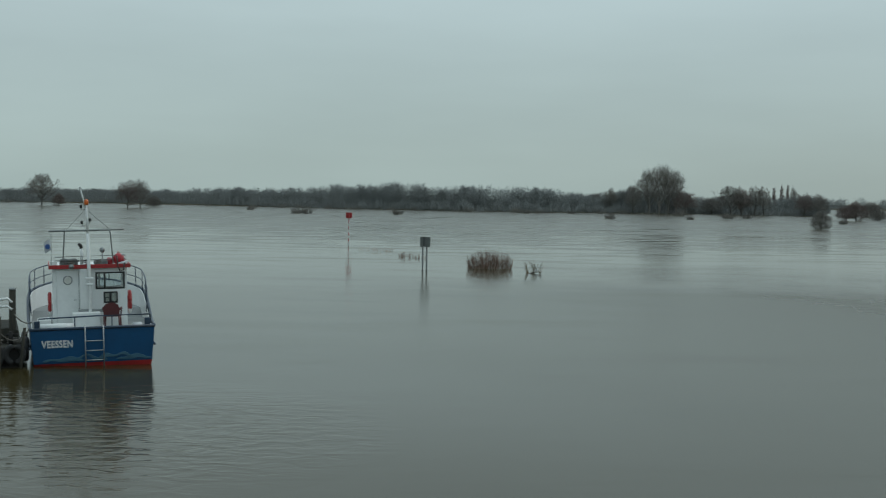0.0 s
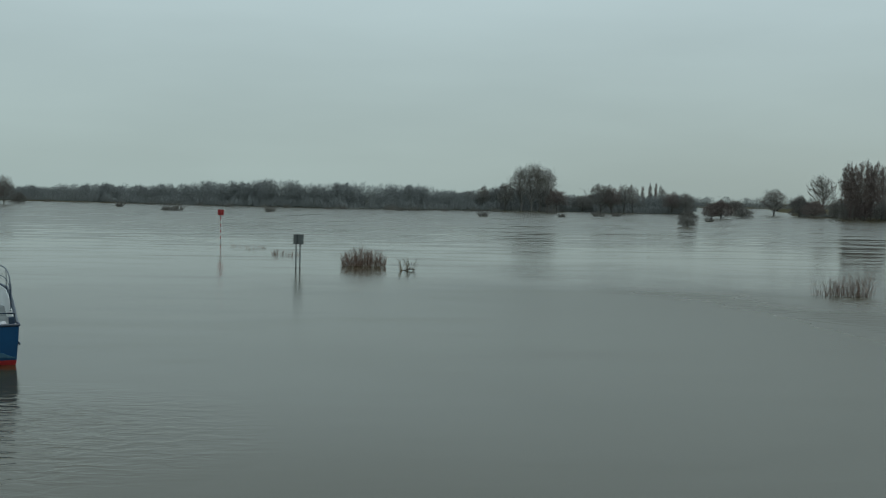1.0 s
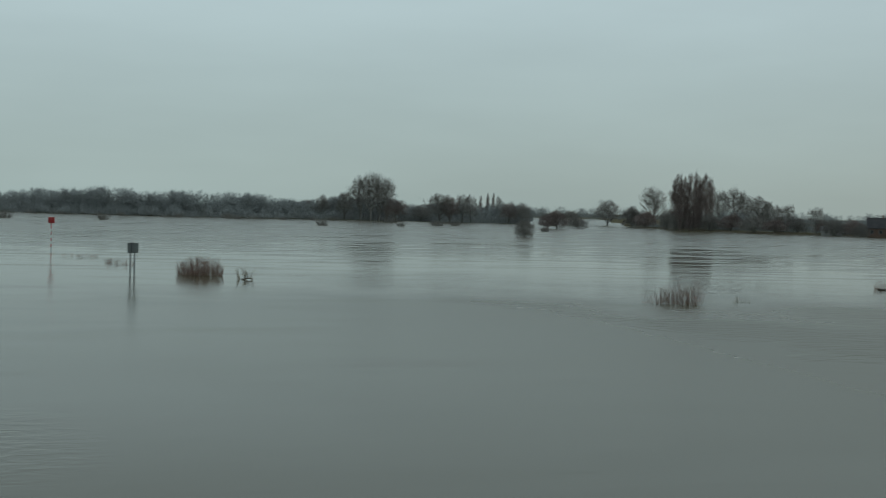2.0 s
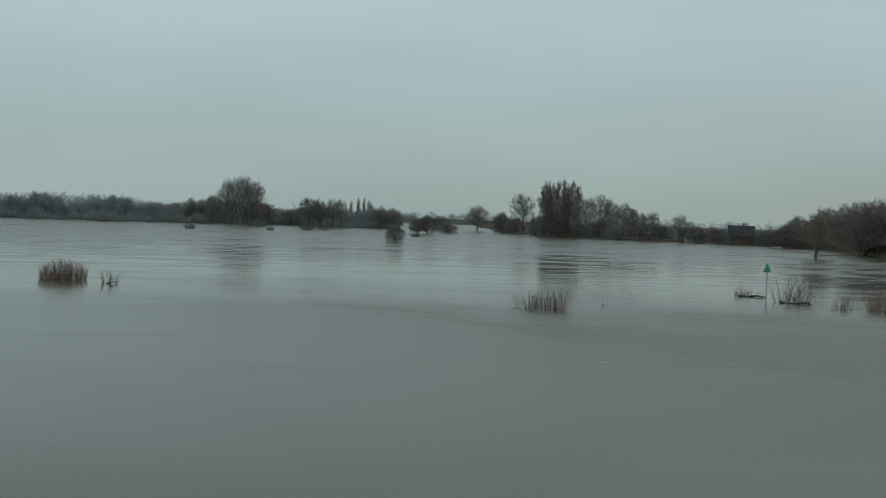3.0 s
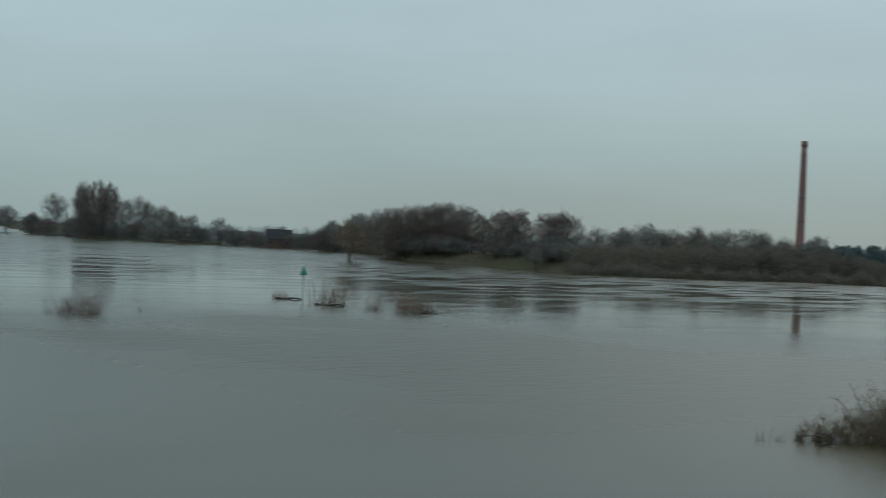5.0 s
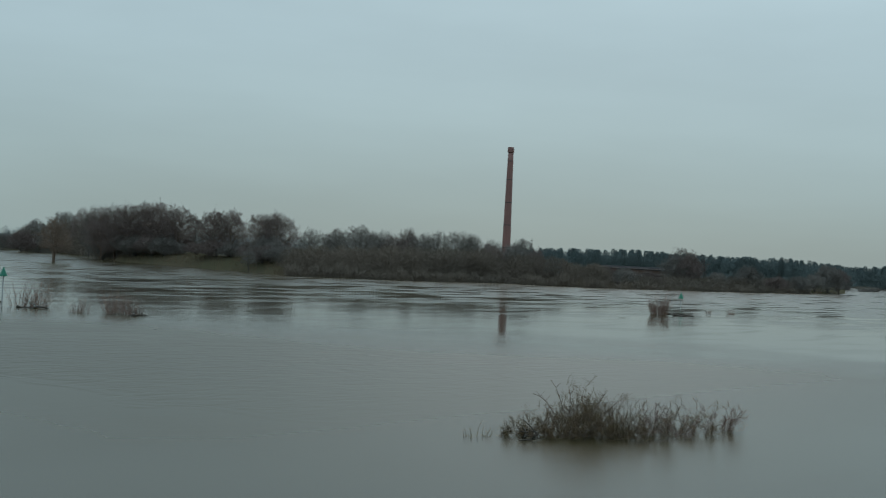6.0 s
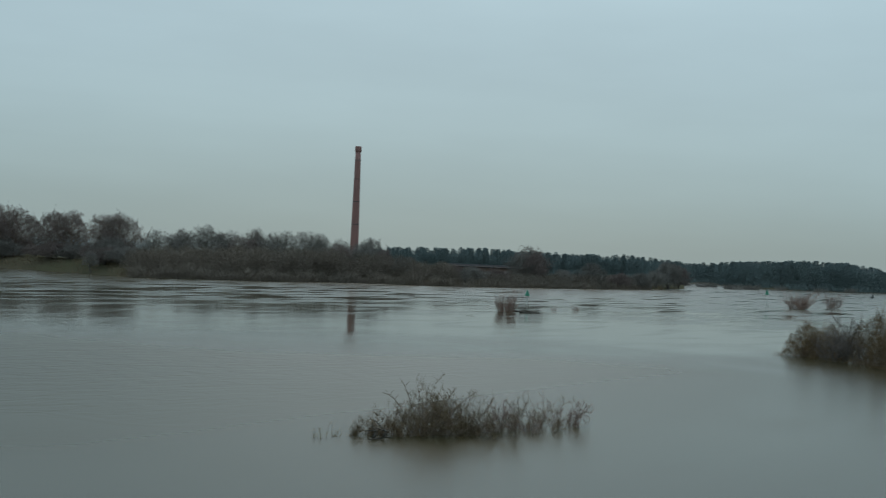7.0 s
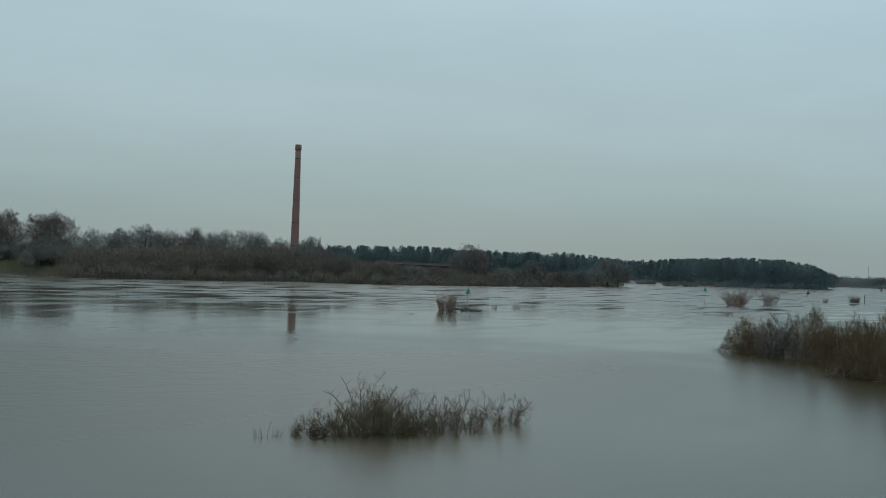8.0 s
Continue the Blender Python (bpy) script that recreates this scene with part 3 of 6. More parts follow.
TREE_KINDS = {
    "broad": [grow_tree(11, 10, 9.5, 0.10, 24, 0.95, 12000, twig_r=0.013, twig_len=0.7), grow_tree(12, 10, 9.5, 0.12, 24, 1.05, 12000, twig_r=0.013, twig_len=0.7), grow_tree(13, 10, 9.5, 0.08, 24, 1.0, 12000, mat_twig=M_TWIG_RED, twig_r=0.013, twig_len=0.7)],
    "russet": [grow_tree(14, 10, 9.5, 0.08, 24, 0.95, 13000, mat_twig=M_TWIG_RED, twig_r=0.0135, twig_len=0.7, mat_wood=M_DARKTWIG), grow_tree(15, 10, 9.5, 0.10, 24, 1.05, 13000, mat_twig=M_TWIG_RED, twig_r=0.0135, twig_len=0.7, mat_wood=M_DARKTWIG)],
    "fan": [grow_tree(21, 10, 8.0, 0.12, 30, 1.7, 3600, edge=0.8, twig_r=0.011, mat_wood=M_TWIG), grow_tree(22, 10, 8.0, 0.14, 28, 1.6, 3600, edge=0.8, twig_r=0.011, mat_wood=M_TWIG)],
    "column": [grow_tree(31, 20, 4.2, 0.02, 46, 2.6, 4300, 0.22, M_TWIG_RED, mat_wood=M_TWIG_RED, twig_len=1.5, twig_r=0.014, fill=0.15, edge=0.82), grow_tree(32, 20, 4.2, 0.02, 46, 2.8, 4300, 0.22, M_TWIG_RED, mat_wood=M_TWIG_RED, twig_len=1.5, twig_r=0.014, fill=0.15, edge=0.82)],
    "sparse": [grow_tree(41, 10, 7.0, 0.22, 16, 0.7, 3200, twig_r=0.018), grow_tree(42, 10, 7.0, 0.28, 15, 0.6, 3000, twig_r=0.018, base_r=0.3)],
    "pale": [grow_tree(51, 10, 7.0, 0.2, 18, 0.9, 4200, mat_twig=M_TWIG_PALE, twig_r=0.017)],
    "pair": [grow_tree(61, 10, 7.0, 0.2, 20, 0.6, 5200, 0.2, M_DARKTWIG, stems=2, twig_r=0.02, mat_wood=M_DARKTWIG)],
    "tangle": [grow_tree(81, 6, 9.0, 0.02, 48, 0.5, 13000, 0.10, M_BROWN, stems=8, foot=1.5, sway=0.42, twig_len=0.8, twig_r=0.013, mat_wood=M_DARKTWIG, wild=0.85, edge=0.42, near=True), grow_tree(82, 6, 9.0, 0.02, 48, 0.55, 13000, 0.10, M_BROWN, stems=8, foot=1.5, sway=0.42, twig_len=0.8, twig_r=0.013, mat_wood=M_DARKTWIG, wild=0.85, edge=0.42, near=True)],
    "ghost": [grow_tree(91, 6, 6.0, 0.04, 30, 0.7, 3000, 0.12, M_TWIG_PALE, stems=4, foot=0.6, sway=0.2, twig_len=0.9, twig_r=0.016, fill=0.2, near=True)],
    "scrub": [grow_tree(71, 6, 8.0, 0.03, 24, 0.55, 6000, 0.12, M_TWIG_RED, stems=3, twig_r=0.021), grow_tree(72, 6, 8.0, 0.03, 24, 0.6, 6000, 0.12, stems=3, twig_r=0.021)],
}
REF = {"russet": (10, 9.5), "broad": (10, 9.5), "fan": (10, 8.0), "column": (20, 4.2), "sparse": (10, 7.0), "pale": (10, 7.0), "pair": (10, 7.0), "scrub": (6, 8.0), "tangle": (6, 9.0), "ghost": (6, 6.0)}
LABELS = {
    "russet": "leafless tree with dense reddish-brown twigs",
    "broad": "leafless round-crowned tree with dense grey-brown twigs by the water",
    "fan": "tall leafless tree with upswept branches above the treeline",
    "column": "tall narrow bare poplar with reddish-brown upright branches",
    "sparse": "small bare tree with thin open crown on the bank",
    "pale": "pale lichen-grey bare tree among darker ones",
    "pair": "bare two-stemmed tree standing in the flood water",
    "tangle": "tangled bare shrub half drowned in brown water",
    "ghost": "pale lichen-grey shrub with open branches on the shore",
    "scrub": "low dense bare bush with brown twigs by the water",
}
SEEDS = iter(range(1, 5000))
MASTERS = {}


def stand(kind, rows, group, label="", sink=0.0):
    """Rows of bearing, distance, top height and width."""
    low = kind in ("scrub", "tangle", "ghost")
    for az, d, h, w in rows:
        s = next(SEEDS)
        key = (kind, s % len(TREE_KINDS[kind]))
        m = place(az, d, h, w, *REF[kind], s, sink)
        if key in MASTERS:
            k = MASTERS[key].scale
            ob = copy_thing(MASTERS[key], m @ Matrix.Diagonal((1 / k[0], 1 / k[1], 1 / k[2], 1)))
        else:
            ob = MASTERS[key] = make_tree(TREE_KINDS[kind][key[1]], "bush" if low else "tree", "", "bush" if low else "tree")
            ob.matrix_basis = m
        tagged(ob, label or LABELS[kind], group=group)


stand("broad", [(-16.98, 511, 11.5, 9.6), (-13.48, 459, 9.2, 7.0), (-12.97, 470, 9.5, 6.6)], "lone trees in the flood", "lone leafless round tree standing in open flood water")
stand("scrub", [(-16.3, 511, 4.5, 4.5), (-12.4, 500, 4, 6)], "lone trees in the flood")
stand("fan", [(8.85, 545, 18.4, 9.0), (9.25, 545, 19.8, 10.0), (9.65, 547, 19.9, 10.0), (10.0, 550, 17.8, 8.0)], "tall trees above the treeline")
stand("broad", [(8.19, 545, 11.5, 7), (10.4, 545, 9.1, 9), (11.5, 560, 7.2, 9), (12.3, 540, 11.6, 10), (12.75, 542, 11.0, 8), (7.2, 550, 10.2, 6), (6.6, 556, 8, 7)], "trees of the far bank")
stand("sparse", [(13.3, 545, 11.8, 6), (13.65, 545, 11.6, 6), (14.87, 580, 11.9, 4)], "trees of the far bank")
stand("column", [(14.09, 600, 11.8, 1.9), (14.38, 600, 13.1, 1.8), (14.62, 600, 13.1, 1.8)], "narrow poplars of the far bank", "slim bare poplar rising from a far bank")
stand("broad", [(15.3, 560, 9.2, 7), (15.9, 560, 8.9, 7)], "trees of the far bank")
stand("scrub", [(15.98, 281, 3.8, 4.2), (17.4, 430, 6.2, 7.5), (18.3, 464, 3.6, 7), (17.0, 440, 4.8, 6), (18.0, 600, 6.5, 8)], "bushes in the flood")
stand("broad", [(19.57, 589, 11.2, 11)], "lone trees in the flood", "round leafless tree standing at the water's edge")
stand("scrub", [(20.6, 540, 8.6, 8), (21.2, 525, 7, 8), (22.1, 500, 7.5, 6)], "scrub beside the poplars")
stand("fan", [(21.53, 540, 16.8, 10)], "trees beside the poplars")
stand("column", [(22.42, 480, 18.6, 3.6), (22.62, 474, 20.0, 3.4), (22.83, 478, 19.0, 3.4), (23.05, 482, 20.2, 3.8), (23.27, 475, 20.6, 3.4), (23.48, 480, 19.4, 3.6), (23.68, 476, 20.2, 3.2), (23.88, 480, 18.8, 3.6), (22.7, 492, 17.5, 5), (23.4, 492, 18, 5)], "group of tall poplars")
stand("scrub", [(22.5, 478, 6, 6), (23.2, 476, 6, 7), (23.9, 474, 6.5, 7)], "scrub under the poplars")
stand("fan", [(24.3, 500, 15.2, 7), (24.9, 500, 16.3, 9.5), (25.3, 505, 14.4, 7)], "trees beside the poplars")
stand("broad", [(25.86, 480, 12.7, 9), (26.3, 478, 11.0, 5)], "trees beside the poplars")
stand("sparse", [(26.71, 450, 9.7, 4), (27.06, 450, 9.8, 6), (28.27, 450, 9.3, 5.6)], "small trees on the far bank")
stand("scrub", [(24.8, 470, 6.5, 9), (25.7, 450, 5.5, 9), (26.6, 445, 5, 8), (27.5, 452, 5.5, 7), (28.6, 455, 5, 7), (29.02, 440, 5.4, 7), (29.82, 440, 5.5, 7), (30.1, 428, 4.2, 5)], "scrub on the far bank")
stand("scrub", [(31.3, 436, 5, 6), (31.9, 425, 5, 7), (32.62, 395, 6.4, 8), (33.3, 400, 5.5, 8)], "scrub on the far bank")
stand("pair", [(33.95, 277, 8.9, 6.4)], "lone trees in the flood")
stand("broad", [(33.2, 430, 9.8, 9), (34.3, 415, 12.4, 11), (35.1, 390, 13.0, 9)], "grove behind the grassy bank", "leafless grey-brown tree in a dense grove behind a grassy bank")
stand("russet", [(35.75, 326, 12.5, 6.5), (36.4, 320, 13.0, 7.5), (37.0, 316, 13.2, 8.5), (37.6, 314, 13.9, 9), (38.2, 312, 14, 9), (38.9, 308, 13.2, 8.5)], "grove behind the grassy bank", "leafless reddish-brown tree in a dense grove behind a grassy bank")
stand("scrub", [(36.3, 330, 7.5, 9), (37.1, 318, 7.5, 9), (37.9, 316, 7.5, 9), (38.6, 312, 7.5, 9), (39.2, 310, 6.5, 7)], "scrub in the grove")
stand("scrub", [(35.9, 330, 6.5, 8), (36.5, 320, 6.5, 8), (37.2, 314, 6.5, 8), (37.9, 309, 6.5, 8), (38.5, 305, 6.0, 8), (40.6, 287, 6.0, 8), (41.3, 284, 5.5, 7), (42.6, 268, 5.5, 7), (43.3, 265, 5.5, 7)], "scrub in the grove")
stand("pale", [(39.7, 330, 12.1, 6), (35.35, 350, 13.2, 5)], "pale trees in the grove")
stand("russet", [(40.5, 291, 12.2, 7.5), (41.1, 290, 12.7, 8), (42.55, 276, 11.8, 8), (43.2, 275, 12.2, 8.2)], "pair of trees on the grassy bank", "broad leafless tree with a full crown on a grassy bank")
stand("scrub", [(40.3, 292, 6, 7), (41.2, 290, 6, 7), (42.3, 277, 6.5, 7), (42.8, 272, 7.5, 8), (43.3, 274, 7, 7), (43.7, 268, 5.5, 6), (39.8, 300, 5, 6)], "scrub on the bank")
stand("sparse", [(42.0, 262, 4.6, 3.0)], "small trees on the bank", "small dark bushy tree at the water's edge")
stand("fan", [(44.6, 325, 10.1, 6), (45.3, 330, 9.2, 7), (46.0, 325, 10.2, 6.5), (47.7, 324, 10.6, 8), (49.6, 322, 10.4, 6), (50.1, 322, 11.0, 8), (51.0, 324, 11.4, 8.5), (52.5, 325, 9.6, 6)], "trees behind the thicket", "bare upswept tree behind a brown thicket")
stand("broad", [(46.73, 318, 11.3, 7.5), (47.2, 326, 9.6, 7), (48.3, 320, 9.2, 8), (51.6, 318, 10.4, 6.5), (53.9, 312, 10.0, 5.5)], "trees behind the thicket", "bare round tree behind a brown thicket")
stand("pale", [(48.75, 326, 11.4, 6), (45.7, 334, 10.6, 6), (49.0, 330, 10.8, 5)], "trees behind the thicket")
stand("scrub", [(52.5, 296, 8.2, 8), (53.5, 298, 8.8, 8), (54.3, 300, 7.5, 7)], "scrub round the chimney", "dense bare scrub round the foot of a chimney")
stand("scrub", [(60.4, 326, 8.2, 7), (61.0, 325, 8.6, 7), (63.43, 335, 6.5, 7.5), (57.6, 300, 4.6, 4), (58.3, 302, 4.4, 6), (59.3, 308, 4.2, 6), (62.2, 330, 4.5, 6), (64.6, 345, 4.2, 7), (65.5, 355, 4.5, 7)], "bushes of the spit")
stand("pale", [(60.8, 345, 10.2, 8.5)], "trees of the spit")
stand("sparse", [(55.2, 288, 6.5, 4.0), (58.0, 292, 4, 3)], "trees of the spit")
stand("scrub", [(66.7, 380, 8.0, 8), (67.15, 383, 7.2, 6), (66.2, 374, 5, 7)], "bushes of the spit", "dark leafless bush at the tip of a low spit")
stand("scrub", [(75.97, 692, 7.0, 9), (77.9, 705, 5.6, 12)], "far bushes", "small dark bush at the far edge of the flood")


# ---- woods, thickets and reeds too many to count ----
def wood_mass(name, label, category, mat, rows, n_trees, per_tree, seed, conifer=0.0, depth=60.0, r=0.06, wide=(6, 10), under=0, under_h=3.0, rough_top=(0.93, 1.15)):
    """rows: bearing, distance, top height; trees fill the band behind that line."""
    rng = np.random.default_rng(seed)
    az = [q[0] for q in rows]
    g = Geo()
    ba, wa, ra = [], [], []
    for i in range(n_trees):
        a = rng.uniform(az[0], az[-1])
        d = np.interp(a, az, [q[1] for q in rows]) + depth * rng.random() ** 1.5
        h = np.interp(a, az, [q[2] for q in rows]) * rng.uniform(*rough_top)
        z0 = max(-0.2, ground_height(a, d) - 0.1)
        c = np.array(polar(a, d, z0))
        h -= z0
        k = int(per_tree * 2.2)
        if rng.random() < conifer:
            w, h = rng.uniform(2.6, 4.2), h * 1.06
            t = rng.random(k) ** 0.8 * 0.92
            ang = rng.random(k) * 6.283
            ln = w * (1 - t) + 0.15
            out = ln * np.sqrt(rng.random(k)) * 0.85
            ba.append(c + np.stack([np.cos(ang) * out, np.sin(ang) * out, (0.08 + t * 0.9) * h - 0.12 * out], 1))
            wa.append(np.stack([np.cos(ang) * 0.5, np.sin(ang) * 0.5, rng.uniform(-0.3, 0.5, k)], 1))
            ra.append(np.full(k, r * 1.1))
        else:
            w = rng.uniform(*wide)
            u = unit(rng.normal(0, 1, (k, 3))) * rng.random((k, 1)) ** 0.45
            u[:, 2] = np.abs(u[:, 2]) * 1.45 - 0.50
            p = u * np.array([w / 2, w / 2, 0.58 * h]) * 0.85 + np.array([0, 0, 0.40 * h])
            p[:, 2] = np.maximum(p[:, 2], 0.3)
            way = unit(u * np.array([1, 1, 0.6]) + rng.normal(0, 0.45, (k, 3)) + np.array([0, 0, 0.55]))
            ba.append(c + p)
            wa.append(way * rng.uniform(0.5, 1.0, (k, 1)) * 0.14 * h)
            ra.append(rng.uniform(0.6, 1.3, k) * r * 0.8)
        ba.append(c[None] - np.array([[0, 0, 0.5]]))
        wa.append(np.array([[rng.normal(0, 0.3), rng.normal(0, 0.3), h * 0.93]]))
        ra.append(np.array([0.22]))
    under *= 2
    if under:
        a = rng.uniform(az[0], az[-1], under)
        d = np.interp(a, az, [q[1] for q in rows]) + rng.random(under) * depth * 0.5 - 10
        ph = np.array([noise.noise((x * 3.1, y * 0.03, seed)) for x, y in zip(a, d)])
        z = np.array([max(-0.1, ground_height(x, y)) for x, y in zip(a, d)])
        top = under_h * np.clip(0.65 + 0.6 * ph, 0.15, 1.2)
        p = np.stack([d * np.sin(np.radians(a)), d * np.cos(np.radians(a)), z - 0.1 + top * rng.random(under) * 0.7], 1)
        ba.append(p)
        wa.append(np.stack([rng.normal(0, 0.5, under), rng.normal(0, 0.5, under), top * rng.uniform(0.25, 0.6, under)], 1))
        ra.append(rng.uniform(0.6, 1.4, under) * r)
    g.blades(np.concatenate(ba), np.concatenate(wa), np.concatenate(ra))
    ob = new(name, g.mesh(name, mat))
    tagged(ob, label, category, kind="stuff")
    return ob


wood_mass("far_woods", "long dark line of leafless trees across the flooded plain", "woods", M_WOODS_HAZED,
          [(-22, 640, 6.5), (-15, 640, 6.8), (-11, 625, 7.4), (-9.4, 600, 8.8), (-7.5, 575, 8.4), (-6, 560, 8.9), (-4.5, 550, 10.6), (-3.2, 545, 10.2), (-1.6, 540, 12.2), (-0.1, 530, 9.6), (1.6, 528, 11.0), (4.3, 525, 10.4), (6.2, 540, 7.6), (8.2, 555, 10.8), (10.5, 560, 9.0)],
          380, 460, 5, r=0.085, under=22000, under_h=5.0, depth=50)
wood_mass("far_woods", "low bare woods at the edge of the flood plain", "woods", M_WOODS_HAZED,
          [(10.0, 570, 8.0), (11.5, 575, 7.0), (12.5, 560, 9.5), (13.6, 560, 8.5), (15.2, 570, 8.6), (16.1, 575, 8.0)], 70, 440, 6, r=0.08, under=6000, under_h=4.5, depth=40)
wood_mass("distant_woods", "thin hazy line of woods on the horizon", "woods", M_WOODS_HAZED,
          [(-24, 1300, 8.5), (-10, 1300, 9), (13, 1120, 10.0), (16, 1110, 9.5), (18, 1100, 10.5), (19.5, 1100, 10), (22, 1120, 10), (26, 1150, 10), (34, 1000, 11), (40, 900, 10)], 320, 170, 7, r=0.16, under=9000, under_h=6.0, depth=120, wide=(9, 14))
wood_mass("bank_woods", "mixed bare trees and scrub behind the far bank", "woods", M_WOODS_HAZED,
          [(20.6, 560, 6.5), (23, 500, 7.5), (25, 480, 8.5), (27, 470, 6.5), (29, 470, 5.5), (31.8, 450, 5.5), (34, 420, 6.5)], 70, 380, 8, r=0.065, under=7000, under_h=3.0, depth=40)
wood_mass("grove_woods", "dense bare trees and brush filling the grove", "woods", M_THICKET,
          [(32.6, 430, 8.0), (34.4, 415, 11.0), (35.4, 370, 11.0), (36.5, 330, 10.5), (38.2, 322, 11.0), (39.3, 318, 9.5)], 46, 420, 9, r=0.055, under=3000, under_h=4.0, depth=30)
wood_mass("thicket", "brown leafless thicket along the river bank", "thicket", M_THICKET,
          [(43.6, 252, 5.2), (45, 256, 6.0), (47, 260, 6.6), (50, 270, 6.8), (53, 284, 7.2), (55, 286, 6.3), (57.5, 290, 4.8)], 170, 480, 10, r=0.045, under=24000, under_h=2.8, depth=40, wide=(5, 8))
wood_mass("spit_brush", "low brown brush on the spit", "thicket", M_THICKET,
          [(56.5, 286, 3.4), (60, 306, 3.4), (63.5, 331, 3.6), (66.0, 368, 3.8)], 80, 320, 11, r=0.05, under=14000, under_h=2.4, depth=40, wide=(5, 8))
wood_mass("grove_backing", "bare woods behind the bank trees", "woods", M_WOODS_HAZED,
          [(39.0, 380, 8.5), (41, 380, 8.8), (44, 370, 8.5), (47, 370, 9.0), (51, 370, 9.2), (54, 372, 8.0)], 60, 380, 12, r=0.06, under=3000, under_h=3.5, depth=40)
wood_mass("pine_forest", "dark conifer forest with a jagged top", "forest", M_CONIFER_HAZED,
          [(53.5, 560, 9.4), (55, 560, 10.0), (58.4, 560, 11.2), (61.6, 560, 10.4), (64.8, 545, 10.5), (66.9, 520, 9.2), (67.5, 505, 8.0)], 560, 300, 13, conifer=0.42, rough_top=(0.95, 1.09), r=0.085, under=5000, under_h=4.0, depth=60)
wood_mass("pine_forest", "dark forest spur ending at the water", "forest", M_CONIFER_HAZED,
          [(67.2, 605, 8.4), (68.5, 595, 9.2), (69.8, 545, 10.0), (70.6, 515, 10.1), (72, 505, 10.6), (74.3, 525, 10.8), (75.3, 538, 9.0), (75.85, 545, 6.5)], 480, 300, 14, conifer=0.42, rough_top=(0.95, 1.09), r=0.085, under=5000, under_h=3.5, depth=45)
wood_mass("far_woods", "low woods and scrub along the far shore of the river", "woods", M_WOODS_HAZED,
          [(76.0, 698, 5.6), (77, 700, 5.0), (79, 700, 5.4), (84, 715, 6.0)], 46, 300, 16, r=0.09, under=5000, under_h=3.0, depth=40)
wood_mass("distant_woods", "low far shore with faint trees", "woods", M_WOODS_HAZED,
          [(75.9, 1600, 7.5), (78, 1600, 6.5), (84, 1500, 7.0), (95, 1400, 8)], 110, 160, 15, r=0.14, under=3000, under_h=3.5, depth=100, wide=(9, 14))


def reed_fringe(label, rows, count, height, seed, mat, back=8.0):
    rng = np.random.default_rng(seed)
    a = rng.uniform(rows[0][0], rows[-1][0], count)
    d = np.interp(a, [q[0] for q in rows], [q[1] for q in rows]) + rng.normal(0, 1, count) * back * 0.4
    keep = np.array([noise.noise((x * 2.2, seed, 0)) for x in a]) > -0.25
    a, d = a[keep], d[keep]
    k = len(a)
    z = np.array([max(-0.2, ground_height(x, y)) for x, y in zip(a, d)])
    p = np.stack([d * np.sin(np.radians(a)), d * np.cos(np.radians(a)), z - 0.1], 1)
    w = np.stack([rng.normal(0, 0.22, k), rng.normal(0, 0.22, k), rng.uniform(0.5, 1.0, k) * height], 1)
    g = Geo().spikes(p, w, rng.uniform(0.02, 0.05, k))
    tagged(new("reed_fringe", g.mesh("reed_fringe", mat)), label, "reeds", kind="stuff")


reed_fringe("dead brown reeds along the river bank", [(43.0, 252), (46, 256), (49, 263), (53, 282), (57.4, 287), (60, 303), (63.5, 328), (66.5, 371)], 5200, 1.7, 21, M_REED)
reed_fringe("rough winter grass on the grassy bank", [(35.4, 352), (36.5, 316), (40, 286), (43.4, 258)], 3000, 0.7, 22, M_REED, 12)
reed_fringe("dead sedge along the far bank", [(20.6, 548), (23, 482), (26.5, 438), (29.5, 452), (33.5, 428)], 2500, 1.0, 23, M_THICKET)


